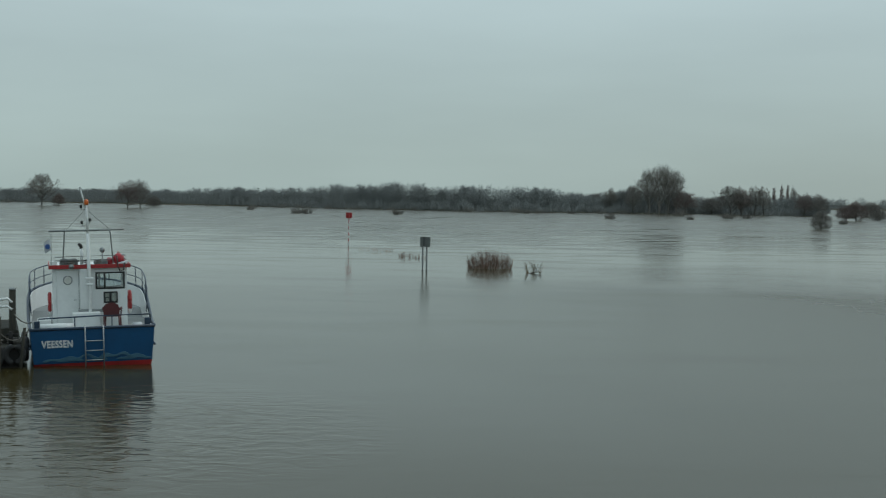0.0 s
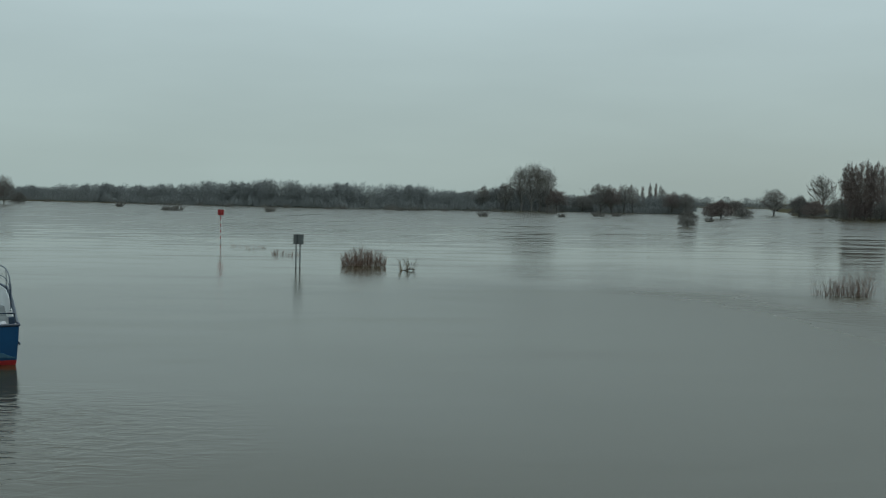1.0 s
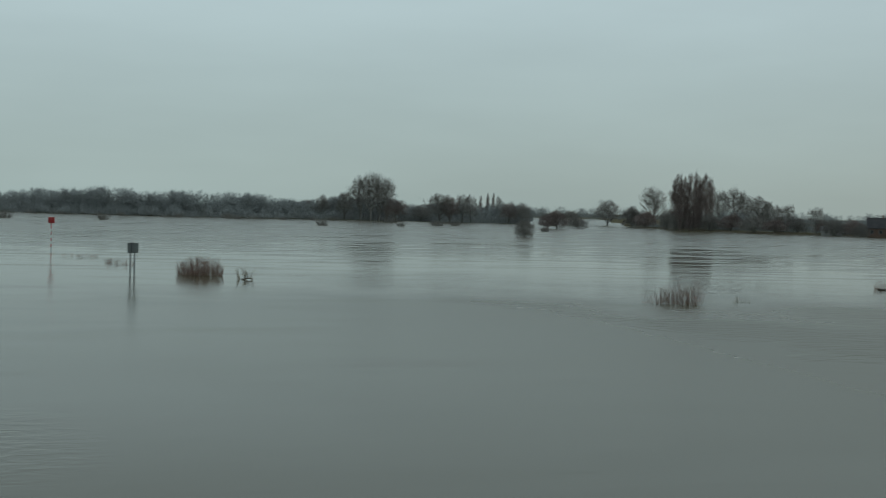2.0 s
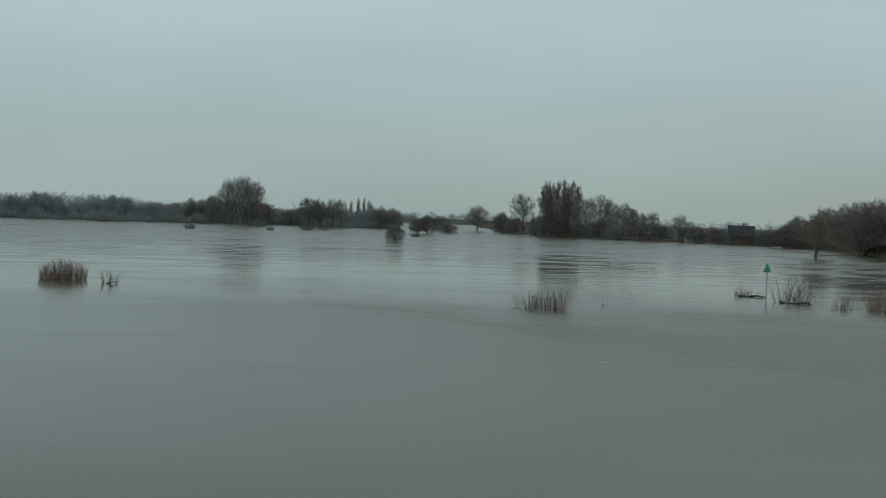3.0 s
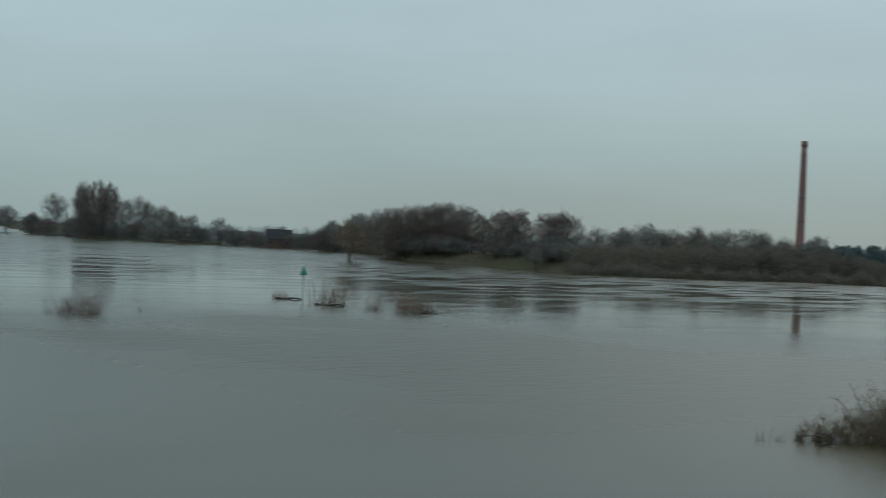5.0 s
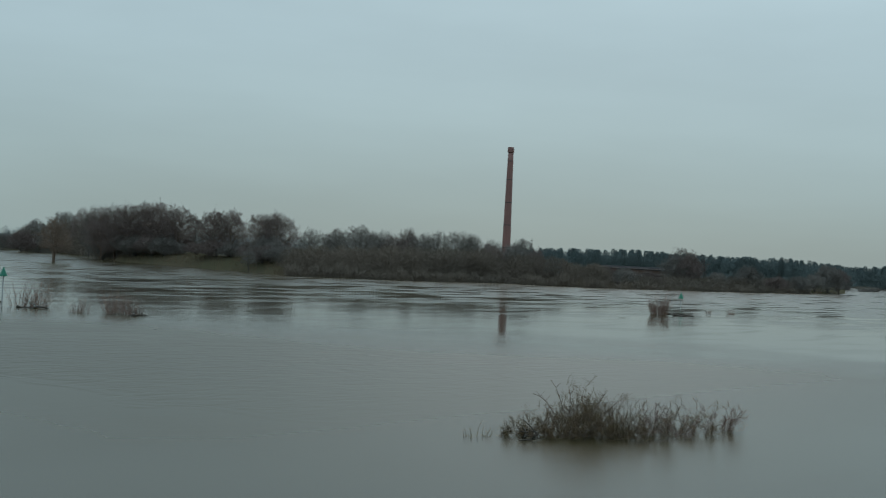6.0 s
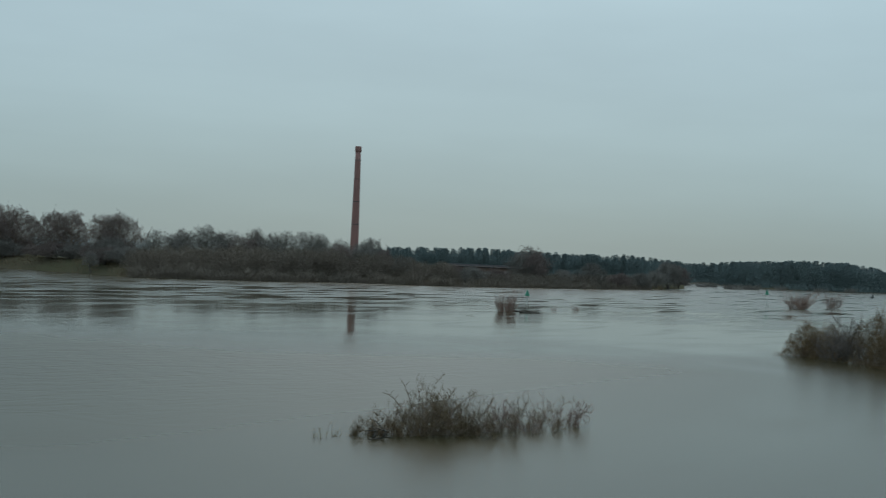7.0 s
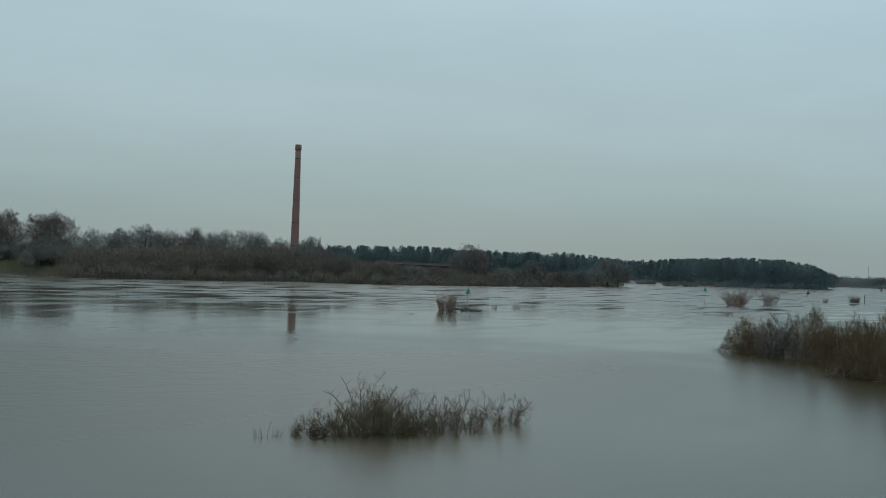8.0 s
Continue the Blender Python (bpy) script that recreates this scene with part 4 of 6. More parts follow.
# ---- shrubs standing in the water ----
def shoot_bush(name, label, category, at, width, deep, height, stems, twigs, seed, mat, spread=0.5, r=0.012, group="", curl=0.5, twig_len=0.5):
    """A leafless bush of many stems from a wide foot, with side shoots."""
    rng = np.random.default_rng(seed)
    ob = thing(name, label, category, Matrix.Translation(at), group)
    g, tw = Geo(), Geo()
    segs = []
    for i in range(stems):
        q = unit(rng.normal(0, 1, 2)) * rng.random() ** 0.5
        foot = np.array([q[0] * width * 0.42, q[1] * deep * 0.42, -0.35])
        dome = math.sqrt(max(0.06, 1 - 0.9 * (q[0] ** 2 + 0.4 * q[1] ** 2)))
        h = height * dome * rng.uniform(0.3, 1.0) ** 0.7
        d = np.array([q[0] * spread + rng.normal(0, 0.22) * curl, q[1] * spread + rng.normal(0, 0.22) * curl, 1.0])
        ts = np.linspace(0, 1, 5)
        bend = rng.normal(0, 0.16 * curl * h, 2) * (2.2 if curl > 0.7 else 1)
        path = foot + ts[:, None] * d * np.array([h, h, h + 0.35]) + (ts ** 2)[:, None] * np.array([bend[0], bend[1], 0])
        path += np.concatenate([np.zeros((1, 3)), rng.normal(0, (0.07 if curl > 0.7 else 0.025) * h * curl, (4, 3))])
        rr = r * rng.uniform(0.7, 1.5)
        g.tube(path, list(rr * (1 - ts) + 0.25 * r), 4, caps=False)
        segs += [(path[j], path[j + 1], h) for j in range(1, 4)]
    pick = rng.integers(0, len(segs), twigs)
    a = np.array([s[0] for s in segs])[pick]
    b = np.array([s[1] for s in segs])[pick]
    hh = np.array([s[2] for s in segs])[pick]
    pos = a + (b - a) * rng.random((twigs, 1))
    pos[:, 2] = np.maximum(pos[:, 2], 0.0)
    way = unit(unit(b - a) + rng.normal(0, 0.5, (twigs, 3)) * (0.4 + curl) + np.array([0, 0, 0.25])) * (rng.uniform(0.3, 1.0, twigs) * twig_len * np.maximum(0.5, np.minimum(1, hh)))[:, None]
    tw.spikes(pos, way, rng.uniform(0.4, 0.9, twigs) * r)
    tagged(part("stem_mass", g, mat, ob), kind="stuff")
    tagged(part("twig_mass", tw, mat, ob), kind="stuff")
    return ob


G_IN = "bushes standing in the flood"
shoot_bush("willow_bush", "dense reddish-brown willow bush standing in the water", "bush", polar(2.05, 102), 4.0, 2.4, 1.5, 374, 2100, 101, M_WILLOW, 0.42, 0.011, G_IN, 0.25)
shoot_bush("twig_clump", "few thin dark twigs poking out of the water", "bush", polar(3.92, 97), 1.9, 0.9, 1.15, 26, 90, 102, M_OLIVE, 0.3, 0.011, G_IN, 0.95)
shoot_bush("twig_clump", "faint reddish twigs barely above the water", "bush", polar(-1.55, 119), 1.8, 0.9, 0.65, 43, 112, 103, M_WILLOW, 0.45, 0.011, G_IN, 0.6)
shoot_bush("twig_clump", "faint reddish twigs barely above the water", "bush", polar(-0.98, 117), 1.3, 0.8, 0.5, 25, 62, 104, M_WILLOW, 0.45, 0.011, G_IN, 0.6)
shoot_bush("twig_clump", "sparse stalks in a row at the waterline", "bush", polar(-3.3, 134), 2.2, 0.6, 0.5, 18, 35, 105, M_WILLOW, 0.45, 0.011, G_IN, 0.6)
shoot_bush("twig_clump", "sparse stalks in a row at the waterline", "bush", polar(-2.6, 131.5), 3.0, 0.6, 0.45, 32, 49, 106, M_WILLOW, 0.45, 0.011, G_IN, 0.6)
for i, (az, d, w, h, k) in enumerate([(21.55, 82, 1.2, 0.9, 16), (22.0, 82, 1.3, 1.3, 26), (22.45, 82, 1.4, 1.5, 34), (22.85, 82, 1.3, 1.4, 36), (23.3, 82, 0.9, 1.8, 34)]):
    shoot_bush("willow_clump", "upright reddish willow stalks in the water", "bush", polar(az, d), w, 0.9, h, k, k * 6, 110 + i, M_WILLOW, 0.48, 0.011, "willow stalks in the flood", 0.6)
shoot_bush("twig_clump", "small drift of twigs at the waterline", "bush", polar(25.3, 86), 1.4, 0.5, 0.42, 12, 26, 120, M_OLIVE, 0.3, 0.012, G_IN, 0.6)
shoot_bush("willow_clump", "low reddish tuft beside the green beacon", "bush", polar(31.05, 110), 1.7, 1.0, 0.75, 60, 160, 121, M_WILLOW, 0.48, 0.011, "willow stalks in the flood", 0.6)
shoot_bush("willow_clump", "loose reddish willow stalks beside the green beacon", "bush", polar(32.75, 103), 1.9, 1.0, 2.3, 50, 330, 122, M_WILLOW, 0.48, 0.011, "willow stalks in the flood", 0.6)
shoot_bush("willow_clump", "loose reddish willow stalks in the water", "bush", polar(33.5, 103), 1.6, 1.0, 2.4, 46, 300, 123, M_WILLOW, 0.48, 0.011, "willow stalks in the flood", 0.6)
shoot_bush("willow_clump", "low reddish willow stalks in the water", "bush", polar(35.07, 98), 1.8, 0.9, 1.15, 48, 200, 124, M_WILLOW, 0.48, 0.011, "willow stalks in the flood", 0.6)
shoot_bush("willow_clump", "dense reddish willow stalks in the water", "bush", polar(36.45, 98), 1.7, 1.0, 2.2, 90, 560, 125, M_WILLOW, 0.48, 0.011, "willow stalks in the flood", 0.6)
shoot_bush("willow_clump", "dense reddish willow stalks in the water", "bush", polar(37.2, 97), 1.8, 1.0, 1.6, 80, 420, 126, M_WILLOW, 0.48, 0.011, "willow stalks in the flood", 0.6)
# river side
shoot_bush("willow_clump", "reddish-brown willow bush caught with drift in the river", "bush", polar(59.8, 149), 2.6, 1.6, 2.6, 120, 700, 130, M_WILLOW, 0.48, 0.02, "bushes out in the river", 0.6)
shoot_bush("willow_clump", "small willow tuft in the river", "bush", polar(61.87, 160), 0.6, 0.5, 0.7, 14, 40, 131, M_WILLOW, 0.3, 0.02, "bushes out in the river", 0.4)
shoot_bush("willow_clump", "small willow tuft in the river", "bush", polar(62.82, 163), 1.3, 0.6, 0.9, 16, 60, 132, M_WILLOW, 0.5, 0.02, "bushes out in the river", 0.6)
G_RIVER = "bushes out in the river"
shoot_bush("willow_bush", "open reddish-brown willow bush out in the river", "bush", polar(72.15, 219), 4.6, 2.6, 3.2, 130, 2800, 133, M_WILLOW, 0.62, 0.013, G_RIVER, 1.0, 1.1)
shoot_bush("willow_bush", "thin open willow bush with upright stalks out in the river", "bush", polar(73.55, 235), 3.8, 2.0, 3.1, 60, 1300, 134, M_WILLOW, 0.5, 0.013, G_RIVER, 0.9, 1.0)
shoot_bush("willow_bush", "small round pale bush far out in the river", "bush", polar(76.95, 292), 2.8, 2.0, 1.6, 160, 900, 135, M_TWIG_PALE, 0.5, 0.018, G_RIVER, 0.5, 0.5)
shoot_bush("willow_clump", "faint tuft far out in the river", "bush", polar(75.8, 278), 1.4, 1.0, 1.3, 26, 90, 136, M_TWIG_PALE, 0.3, 0.025, "bushes out in the river", 0.4)
# near shrub in mid water
G_NEAR = "bare shrubs of the near thicket"
shoot_bush("bare_shrub", "few short sticks at the end of a drowned shrub", "bush", polar(52.2, 40.2), 1.0, 0.6, 0.5, 12, 60, 140, M_OLIVE, 0.4, 0.009, G_NEAR, 0.9, 0.25)
def arching_shrub(label, at, width, height, stems, seed, mat_stem, mat_twig, twig=0.24):
    """A drowned shrub: many thin stems rise from a wide foot in open arcs, fork twice and end in fine upright twigs."""
    rng = np.random.default_rng(seed)
    ob = thing("bare_shrub", label, "bush", Matrix.Translation(at), G_NEAR)
    limbs, fine = Geo(), Geo()
    ends, ways = [], []

    def fork(p, d, ln, r, level):
        path = [p]
        bow = rng.normal(0, 0.13, 3)
        for _ in range(5):
            d = unit(d + bow + rng.normal(0, 0.11, 3) + np.array([0, 0, 0.07]))
            path.append(path[-1] + d * ln / 5)
        limbs.tube(path, list(np.linspace(r, r * 0.45, 6)), 4 if level == 0 else 3, caps=False)
        if level < 2:
            for c in range(5 if level == 0 else 3):
                k = rng.integers(1, 6)
                w = unit(d + rng.normal(0, 0.55, 3) + np.array([0, 0, 0.12]))
                fork(path[k], w, ln * rng.uniform(0.35, 0.62), r * 0.6, level + 1)
        for k in range(1, 6):
            for c in range((1, 1, 2)[level]):
                ends.append(path[k] + (path[k - 1] - path[k]) * rng.random())
                ways.append(unit(d * 0.8 + rng.normal(0, 0.6, 3) + np.array([0, 0, 0.2])) * rng.uniform(0.3, 1.0) * twig)

    for i in range(int(stems * 2.3)):
        q = np.clip(rng.normal(0, 0.5, 2), -1, 1) * np.array([1.0, 0.6])
        foot = np.array([q[0] * width * 0.52, q[1] * width * 0.40, -0.3])
        lean = np.array([q[0] * 0.75 + rng.normal(0, 0.62), q[1] * 0.7 + rng.normal(0, 0.5), 1.0])
        stray = 1.25 if rng.random() < 0.06 else 1.0
        fork(foot, unit(lean), (height * 0.86 + 0.25) * rng.uniform(0.40, 0.92) * stray * (1 - 0.40 * q[0] ** 2), rng.uniform(0.006, 0.012), 0)
    ends, ways = np.array(ends), np.array(ways)
    keep = ends[:, 2] > -0.05
    fine.spikes(ends[keep], ways[keep], rng.uniform(0.6, 1.2, keep.sum()) * 0.0034)
    turn = Matrix.Rotation(radians(-float(np.degrees(math.atan2(at[0], at[1])))), 4, "Z")
    ob.matrix_world = Matrix.Translation(at) @ turn
    tagged(part("branch_mass", limbs, mat_stem, ob), kind="stuff")
    tagged(part("twig_mass", fine, mat_twig, ob), kind="stuff")


long_limbs = thing("bare_shrub", "long crooked bare limbs leaning out of a drowned shrub", "bush", Matrix.Translation(polar(56.3, 41.3)) @ Matrix.Rotation(radians(-56.3), 4, "Z"), G_NEAR)
for x0, dx, z1, bow in ((0.15, -0.85, 1.75, 0.10), (0.0, -1.25, 1.30, 0.22), (0.3, 0.75, 1.55, 0.12), (0.5, 1.2, 1.42, 0.18), (-0.2, -0.7, 0.95, 0.12), (0.1, -0.25, 1.6, 0.06)):
    ts = np.linspace(0, 1, 7)
    path = [(x0 + dx * t + 0.03 * math.sin(9 * t + x0), 0.1 * math.sin(5 * t + dx), -0.3 + (z1 + 0.3) * (t + bow * math.sin(math.pi * t))) for t in ts]
    limb = part("limb", Geo().tube(path, list(np.linspace(0.02, 0.006, 7)), 5), M_DARKTWIG, long_limbs, "", True)
    for k in (3, 4, 5):
        for sgn in (1, -1):
            q = np.array(path[k])
            part("twig", Geo().tube([q, q + np.array([0.10 * sgn, 0.02, 0.13]), q + np.array([0.14 * sgn, 0.03, 0.30 - 0.03 * k])], [0.006, 0.005, 0.003], 4), M_DARKTWIG, limb, "", True)
arching_shrub("low tangled shrub with thin dark twigs in the water", polar(53.3, 40.4), 0.9, 0.36, 3, 301, M_DARKTWIG, M_OLIVE, 0.22)
arching_shrub("low tangled shrub with thin dark twigs in the water", polar(54.7, 41.0), 1.8, 0.85, 11, 302, M_DARKTWIG, M_BROWN, 0.28)
for i, (az, d, w, h, k) in enumerate([(55.75, 41.4, 1.6, 1.15, 8), (56.8, 41.7, 1.9, 1.75, 17), (57.7, 41.9, 2.0, 1.65, 17), (58.8, 42.2, 1.9, 1.15, 12)]):
    arching_shrub("large tangled bare shrub half drowned in brown water", polar(az, d), w, h, k, 310 + i, M_DARKTWIG, (M_BROWN, M_OLIVE)[i % 2])
for i, (az, d, w, h, k) in enumerate([(60.1, 43.0, 1.9, 1.15, 9), (61.2, 44.2, 1.8, 1.3, 9), (62.4, 45.6, 1.6, 1.25, 6)]):
    arching_shrub("open tangled bare shrub half drowned in brown water", polar(az, d), w, h, k, 320 + i, M_DARKTWIG, (M_WILLOW, M_BROWN)[i % 2])
# shrubs of the near shore
G_SHORE = "shrubs of the near shore"
stand("tangle", [(72.7, 93, 2.3, 4.0)], G_SHORE, "rounded bare shrub with grey-brown twigs on the drowned shore", 0.4)
stand("ghost", [(73.9, 89.5, 3.3, 3.0), (74.4, 89.0, 2.7, 2.6)], G_SHORE)
stand("tangle", [(73.4, 93.5, 2.2, 3.4), (75.3, 89, 3.3, 4.0), (76.0, 86, 2.4, 3.6), (76.7, 85, 3.0, 4.0), (77.6, 80, 3.0, 4.0), (78.6, 81, 3.9, 4.4), (77.4, 76, 2.4, 3.8), (79.4, 74, 3.2, 4.2), (80.6, 78, 4.2, 4.6)], G_SHORE, "dense olive-brown bare shrub on the drowned shore", 0.5)
# drowned tufts along the far edge
for i, (az, d, w, h) in enumerate([(-8.34, 445, 2.2, 1.4), (-6.4, 384, 3.2, 1.6), (-5.95, 383, 3.4, 2.0), (-2.01, 391, 2.4, 1.6), (3.2, 488, 4.5, 2.4), (3.6, 470, 2, 1.4), (7.22, 374, 2.6, 1.7), (10.15, 473, 5, 2.7),
                                   (10.63, 393, 2, 1.0), (12.2, 422, 3.6, 2.2), (13.0, 440, 3.4, 1.6), (16.9, 364, 2.0, 1.1)]):
    shoot_bush("drowned_bush", "small dark bush drowned to its top in the flood", "bush", polar(az, d), w, w * 0.6, h, 60, 420, 160 + i, M_TWIG, 0.85, 0.04, "drowned bushes along the far edge", 1.0, 1.1)
for i, (az, d, w) in enumerate([(68.1, 470, 4), (68.4, 478, 5), (68.65, 482, 3), (69.25, 447, 4.5), (69.6, 450, 4), (70.0, 452, 3), (70.3, 455, 5.5), (71.4, 480, 5), (73.0, 470, 7), (74.2, 500, 6)]):
    shoot_bush("drowned_bush", "low dark bush drowned before the forest", "bush", polar(az, d), w, w * 0.6, 1.9, 70, 420, 180 + i, M_TWIG, 0.85, 0.04, "drowned bushes before the forest", 1.0, 1.1)
rng_l = np.random.default_rng(77)
for i in range(22):
    az = -18.5 + i * 1.25 + rng_l.uniform(-0.4, 0.4)
    d = float(np.interp(az, [-18.6, -8.2, 0, 9.6], [600, 535, 492, 505])) + rng_l.uniform(-14, 12)
    shoot_bush("drowned_bush", "small dark bush drowned to its top in the flood", "bush", polar(az, d), rng_l.uniform(2, 4.5), 2.0, rng_l.uniform(0.9, 1.8), 40, 240, 200 + i, M_TWIG, 0.85, 0.04, "drowned bushes along the far edge", 1.0, 1.1)


# ---- the work boat ----
BOAT = Matrix.Translation((-10.91, 41.23, 0)) @ Matrix.Rotation(radians(17), 4, "Z") @ Matrix.Rotation(radians(-1.6), 4, "Y") @ Matrix.Diagonal((0.945, 1, 0.98, 1))


def arc(a, b, sag, n=9):
    """A line from a to b that hangs (or, with a negative sag, arches) by sag."""
    t = np.linspace(0, 1, n)[:, None]
    p = np.asarray(a) + t * (np.asarray(b) - np.asarray(a))
    p[:, 2] -= (4 * t * (1 - t) * sag)[:, 0]
    return p


def hull_half(y):
    """Half beam and sheer height y metres ahead of the transom."""
    t = y / 10.0
    beam = 2.0 * (1 + 0.05 * math.sin(math.pi * min(1, t * 1.2))) * max(0.0, 1 - max(0, (t - 0.45) / 0.55) ** 2.2) ** 0.75
    return max(0.03, beam), 1.22 + 0.78 * float(smooth01((y - 1.2) / 4.5)) + 0.2 * max(0.0, (y - 5) / 5)


def build_boat():
    b = thing("work_boat", "blue and white steel work boat moored at a pontoon", "boat", BOAT)
    ys = np.concatenate([np.linspace(0, 6, 13), np.linspace(6.4, 10, 12)])

    def shell(rows, name, mat, label):
        """rows: functions from (half beam, sheer) to (x, z)."""
        g = Geo()
        vs, k = [], len(rows)
        for side in (1, -1):
            for y in ys:
                hb, sh = hull_half(y)
                for fn in rows:
                    x, z = fn(hb, sh)
                    vs.append((side * x, y + 0.10 * (1.2 - min(z, 1.2)) * (y < 0.01) + (0.35 * z if y > 9.9 else 0), z))
        n = len(ys)
        fs = []
        for s in (0, 1):
            o = s * n * k
            for i in range(n - 1):
                for j in range(k - 1):
                    fs.append((o + i * k + j, o + (i + 1) * k + j, o + (i + 1) * k + j + 1, o + i * k + j + 1))
        for j in range(k - 1):
            fs.append((j, j + 1, n * k + j + 1, n * k + j))
        g.add(vs, fs)
        return part(name, g, mat, b, label, True)

    hull = shell([lambda h, s: (h * 0.955, 0.11), lambda h, s: (h * 0.965, 0.35), lambda h, s: (h * 0.985, 0.75), lambda h, s: (h, s)], "hull", M_HULL_BLUE, "blue painted steel hull")
    hull.data.polygons.foreach_set("use_smooth", [False] * len(hull.data.polygons))
    shell([lambda h, s: (h * 0.25, -0.75), lambda h, s: (h * 0.86, -0.5), lambda h, s: (h * 0.93, -0.1), lambda h, s: (h * 0.956, 0.112)], "boot_stripe", M_RED, "red underwater paint")
    # gunwale cap, deck and inner bulwark
    g = Geo()
    loop = [(hull_half(y)[0], y, hull_half(y)[1] + 0.01) for y in ys]
    ring = [(-x, y, z) for x, y, z in loop] + loop[::-1]
    g.tube(ring, 0.045, 8)
    g.tube([loop[0], (-loop[0][0], 0, loop[0][2])], 0.045, 8)
    part("gunwale", g, M_RAIL_BLUE, b, "dark blue rounded gunwale", True)
    g = Geo()
    vs = [(s * hull_half(y)[0] * 0.97, max(0.06, y), 1.05 + (0.30 if y > 5.4 else 0)) for s in (1, -1) for y in ys[:-1]]
    n = len(ys) - 1
    g.add(vs, [(i, i + 1, n + i + 1, n + i) for i in range(n - 1)])
    part("deck", g, M_DECK, b, "grey painted deck")
    g = Geo()
    for s in (1, -1):
        vs = []
        for y in ys[:-1]:
            hb, sh = hull_half(y)
            vs += [(s * hb * 0.965, max(0.07, y), 1.06), (s * hb * 0.965, max(0.07, y), sh - 0.01), (s * hb * 0.95, max(0.07, y), sh - 0.01), (s * hb * 0.95, max(0.07, y), 1.06)]
        g.add(vs, [(4 * i + j, 4 * i + (j + 1) % 4, 4 * i + 4 + (j + 1) % 4, 4 * i + 4 + j) for i in range(n - 1) for j in range(4)])
    part("bulwark", g, M_WHITE, b, "white inner bulwark")
    g = Geo()
    g.tube([(2.0 * s, y, 0.62) for s in (1,) for y in (0.05, 2, 4, 5)], 0.04, 6)
    g.tube([(-2.02, y, 0.62) for y in (0.05, 2, 4, 5)], 0.04, 6)
    part("rubbing_strake", g, M_RAIL_BLUE, hull, "", True)
    # painted waves on the transom
    rng = np.random.default_rng(4)
    for x0, x1, z0, hgt in ((-1.62, -0.30, 0.20, 0.16), (-0.75, 0.45, 0.20, 0.20), (0.12, 1.30, 0.21, 0.30), (0.75, 1.86, 0.20, 0.16)):
        xs = np.linspace(x0, x1, 22)
        t = (xs - x0) / (x1 - x0)
        top = z0 + hgt * np.clip(np.sin(np.pi * t) ** 0.8 * (0.7 + 0.3 * np.sin(9 * t + x0 * 3)), 0.02, 2)
        out = [(x, z) for x, z in zip(xs, top)] + [(x, max(z0 - 0.02, z - 0.10 - 0.05 * math.sin(6 * x))) for x, z in zip(xs[::-1], top[::-1])]
        g = Geo().slab(out, "y", -0.006 + 0.045, 0.012 + 0.06)
        part("painted_wave", g, M_WAVE, hull, "faded teal wave painted on the stern")
    # lettering
    cu = bpy.data.curves.new("lettering", "FONT")
    cu.body, cu.size, cu.extrude, cu.offset, cu.space_character = "VEESSEN", 0.315, 0.005, 0.013, 1.08
    tmp = new("lettering_source", cu)
    me = bpy.data.meshes.new_from_object(tmp.evaluated_get(bpy.context.evaluated_depsgraph_get()))
    bpy.data.objects.remove(tmp)
    xs = [v.co.x for v in me.vertices]
    k = 1.00 / (max(xs) - min(xs))
    me.transform(Matrix.Translation((-1.66, 0.033, 0.64)) @ Matrix.Rotation(radians(90 + 5.4), 4, "X") @ Matrix.Diagonal((k, 1.0, 1, 1)) @ Matrix.Translation((-min(xs), 0, 0)))
    me.materials.clear()
    me.materials.append(M_LETTER)
    lt = new("name_lettering", me)
    lt.parent = hull
    tagged(lt, "white capital letters reading VEESSEN")
    # stern ladder
    lad = part("stern_ladder", Geo().tube([(-0.26, -0.06, -0.35), (-0.26, -0.06, 1.25), (-0.26, 0.06, 1.32)], 0.021, 8).tube([(0.33, -0.06, -0.35), (0.33, -0.06, 1.25), (0.33, 0.06, 1.32)], 0.021, 8), M_ALU, b, "aluminium ladder on the stern", True)
    for z in (-0.12, 0.20, 0.51, 0.82):
        part("rung", Geo().tube([(-0.26, -0.06, z), (0.33, -0.06, z)], 0.019, 8), M_ALU, lad, "", True)
    # stern rail
    rail = part("stern_rail", Geo().tube([(-1.72, 0.12, 1.25), (-1.72, 0.12, 1.56), (0, 0.10, 1.60), (1.80, 0.12, 1.60), (1.90, 0.5, 1.56), (1.90, 0.5, 1.25)], 0.022, 8), M_RAIL_BLUE, b, "dark blue tubular stern rail", True)
    for x in (-0.58, 0.62):
        part("rail_post", Geo().tube([(x, 0.11, 1.2), (x, 0.11, 1.59)], 0.019, 8), M_RAIL_BLUE, rail, "", True)
    for s in (1, -1):
        bow = part("bow_rail", Geo().tube([(s * 1.98, 3.0, 1.40)] + [(s * (hull_half(y)[0] - 0.06), y, hull_half(y)[1] + 0.72 - 0.25 * max(0, 4 - y)) for y in np.linspace(3.4, 9.0, 9)], 0.022, 8), M_RAIL_BLUE, b, "dark blue curved bow rail", True)
        part("rail_bar", Geo().tube([(s * (hull_half(y)[0] - 0.06), y, hull_half(y)[1] + 0.36) for y in np.linspace(3.8, 9.0, 9)], 0.016, 8), M_RAIL_BLUE, bow, "", True)
        for y in (4.0, 5.2, 6.4, 7.6, 8.8):
            hb, sh = hull_half(y)
            part("rail_post", Geo().tube([(s * (hb - 0.06), y, sh - 0.05), (s * (hb - 0.06), y, sh + 0.72)], 0.017, 8), M_RAIL_BLUE, bow, "", True)
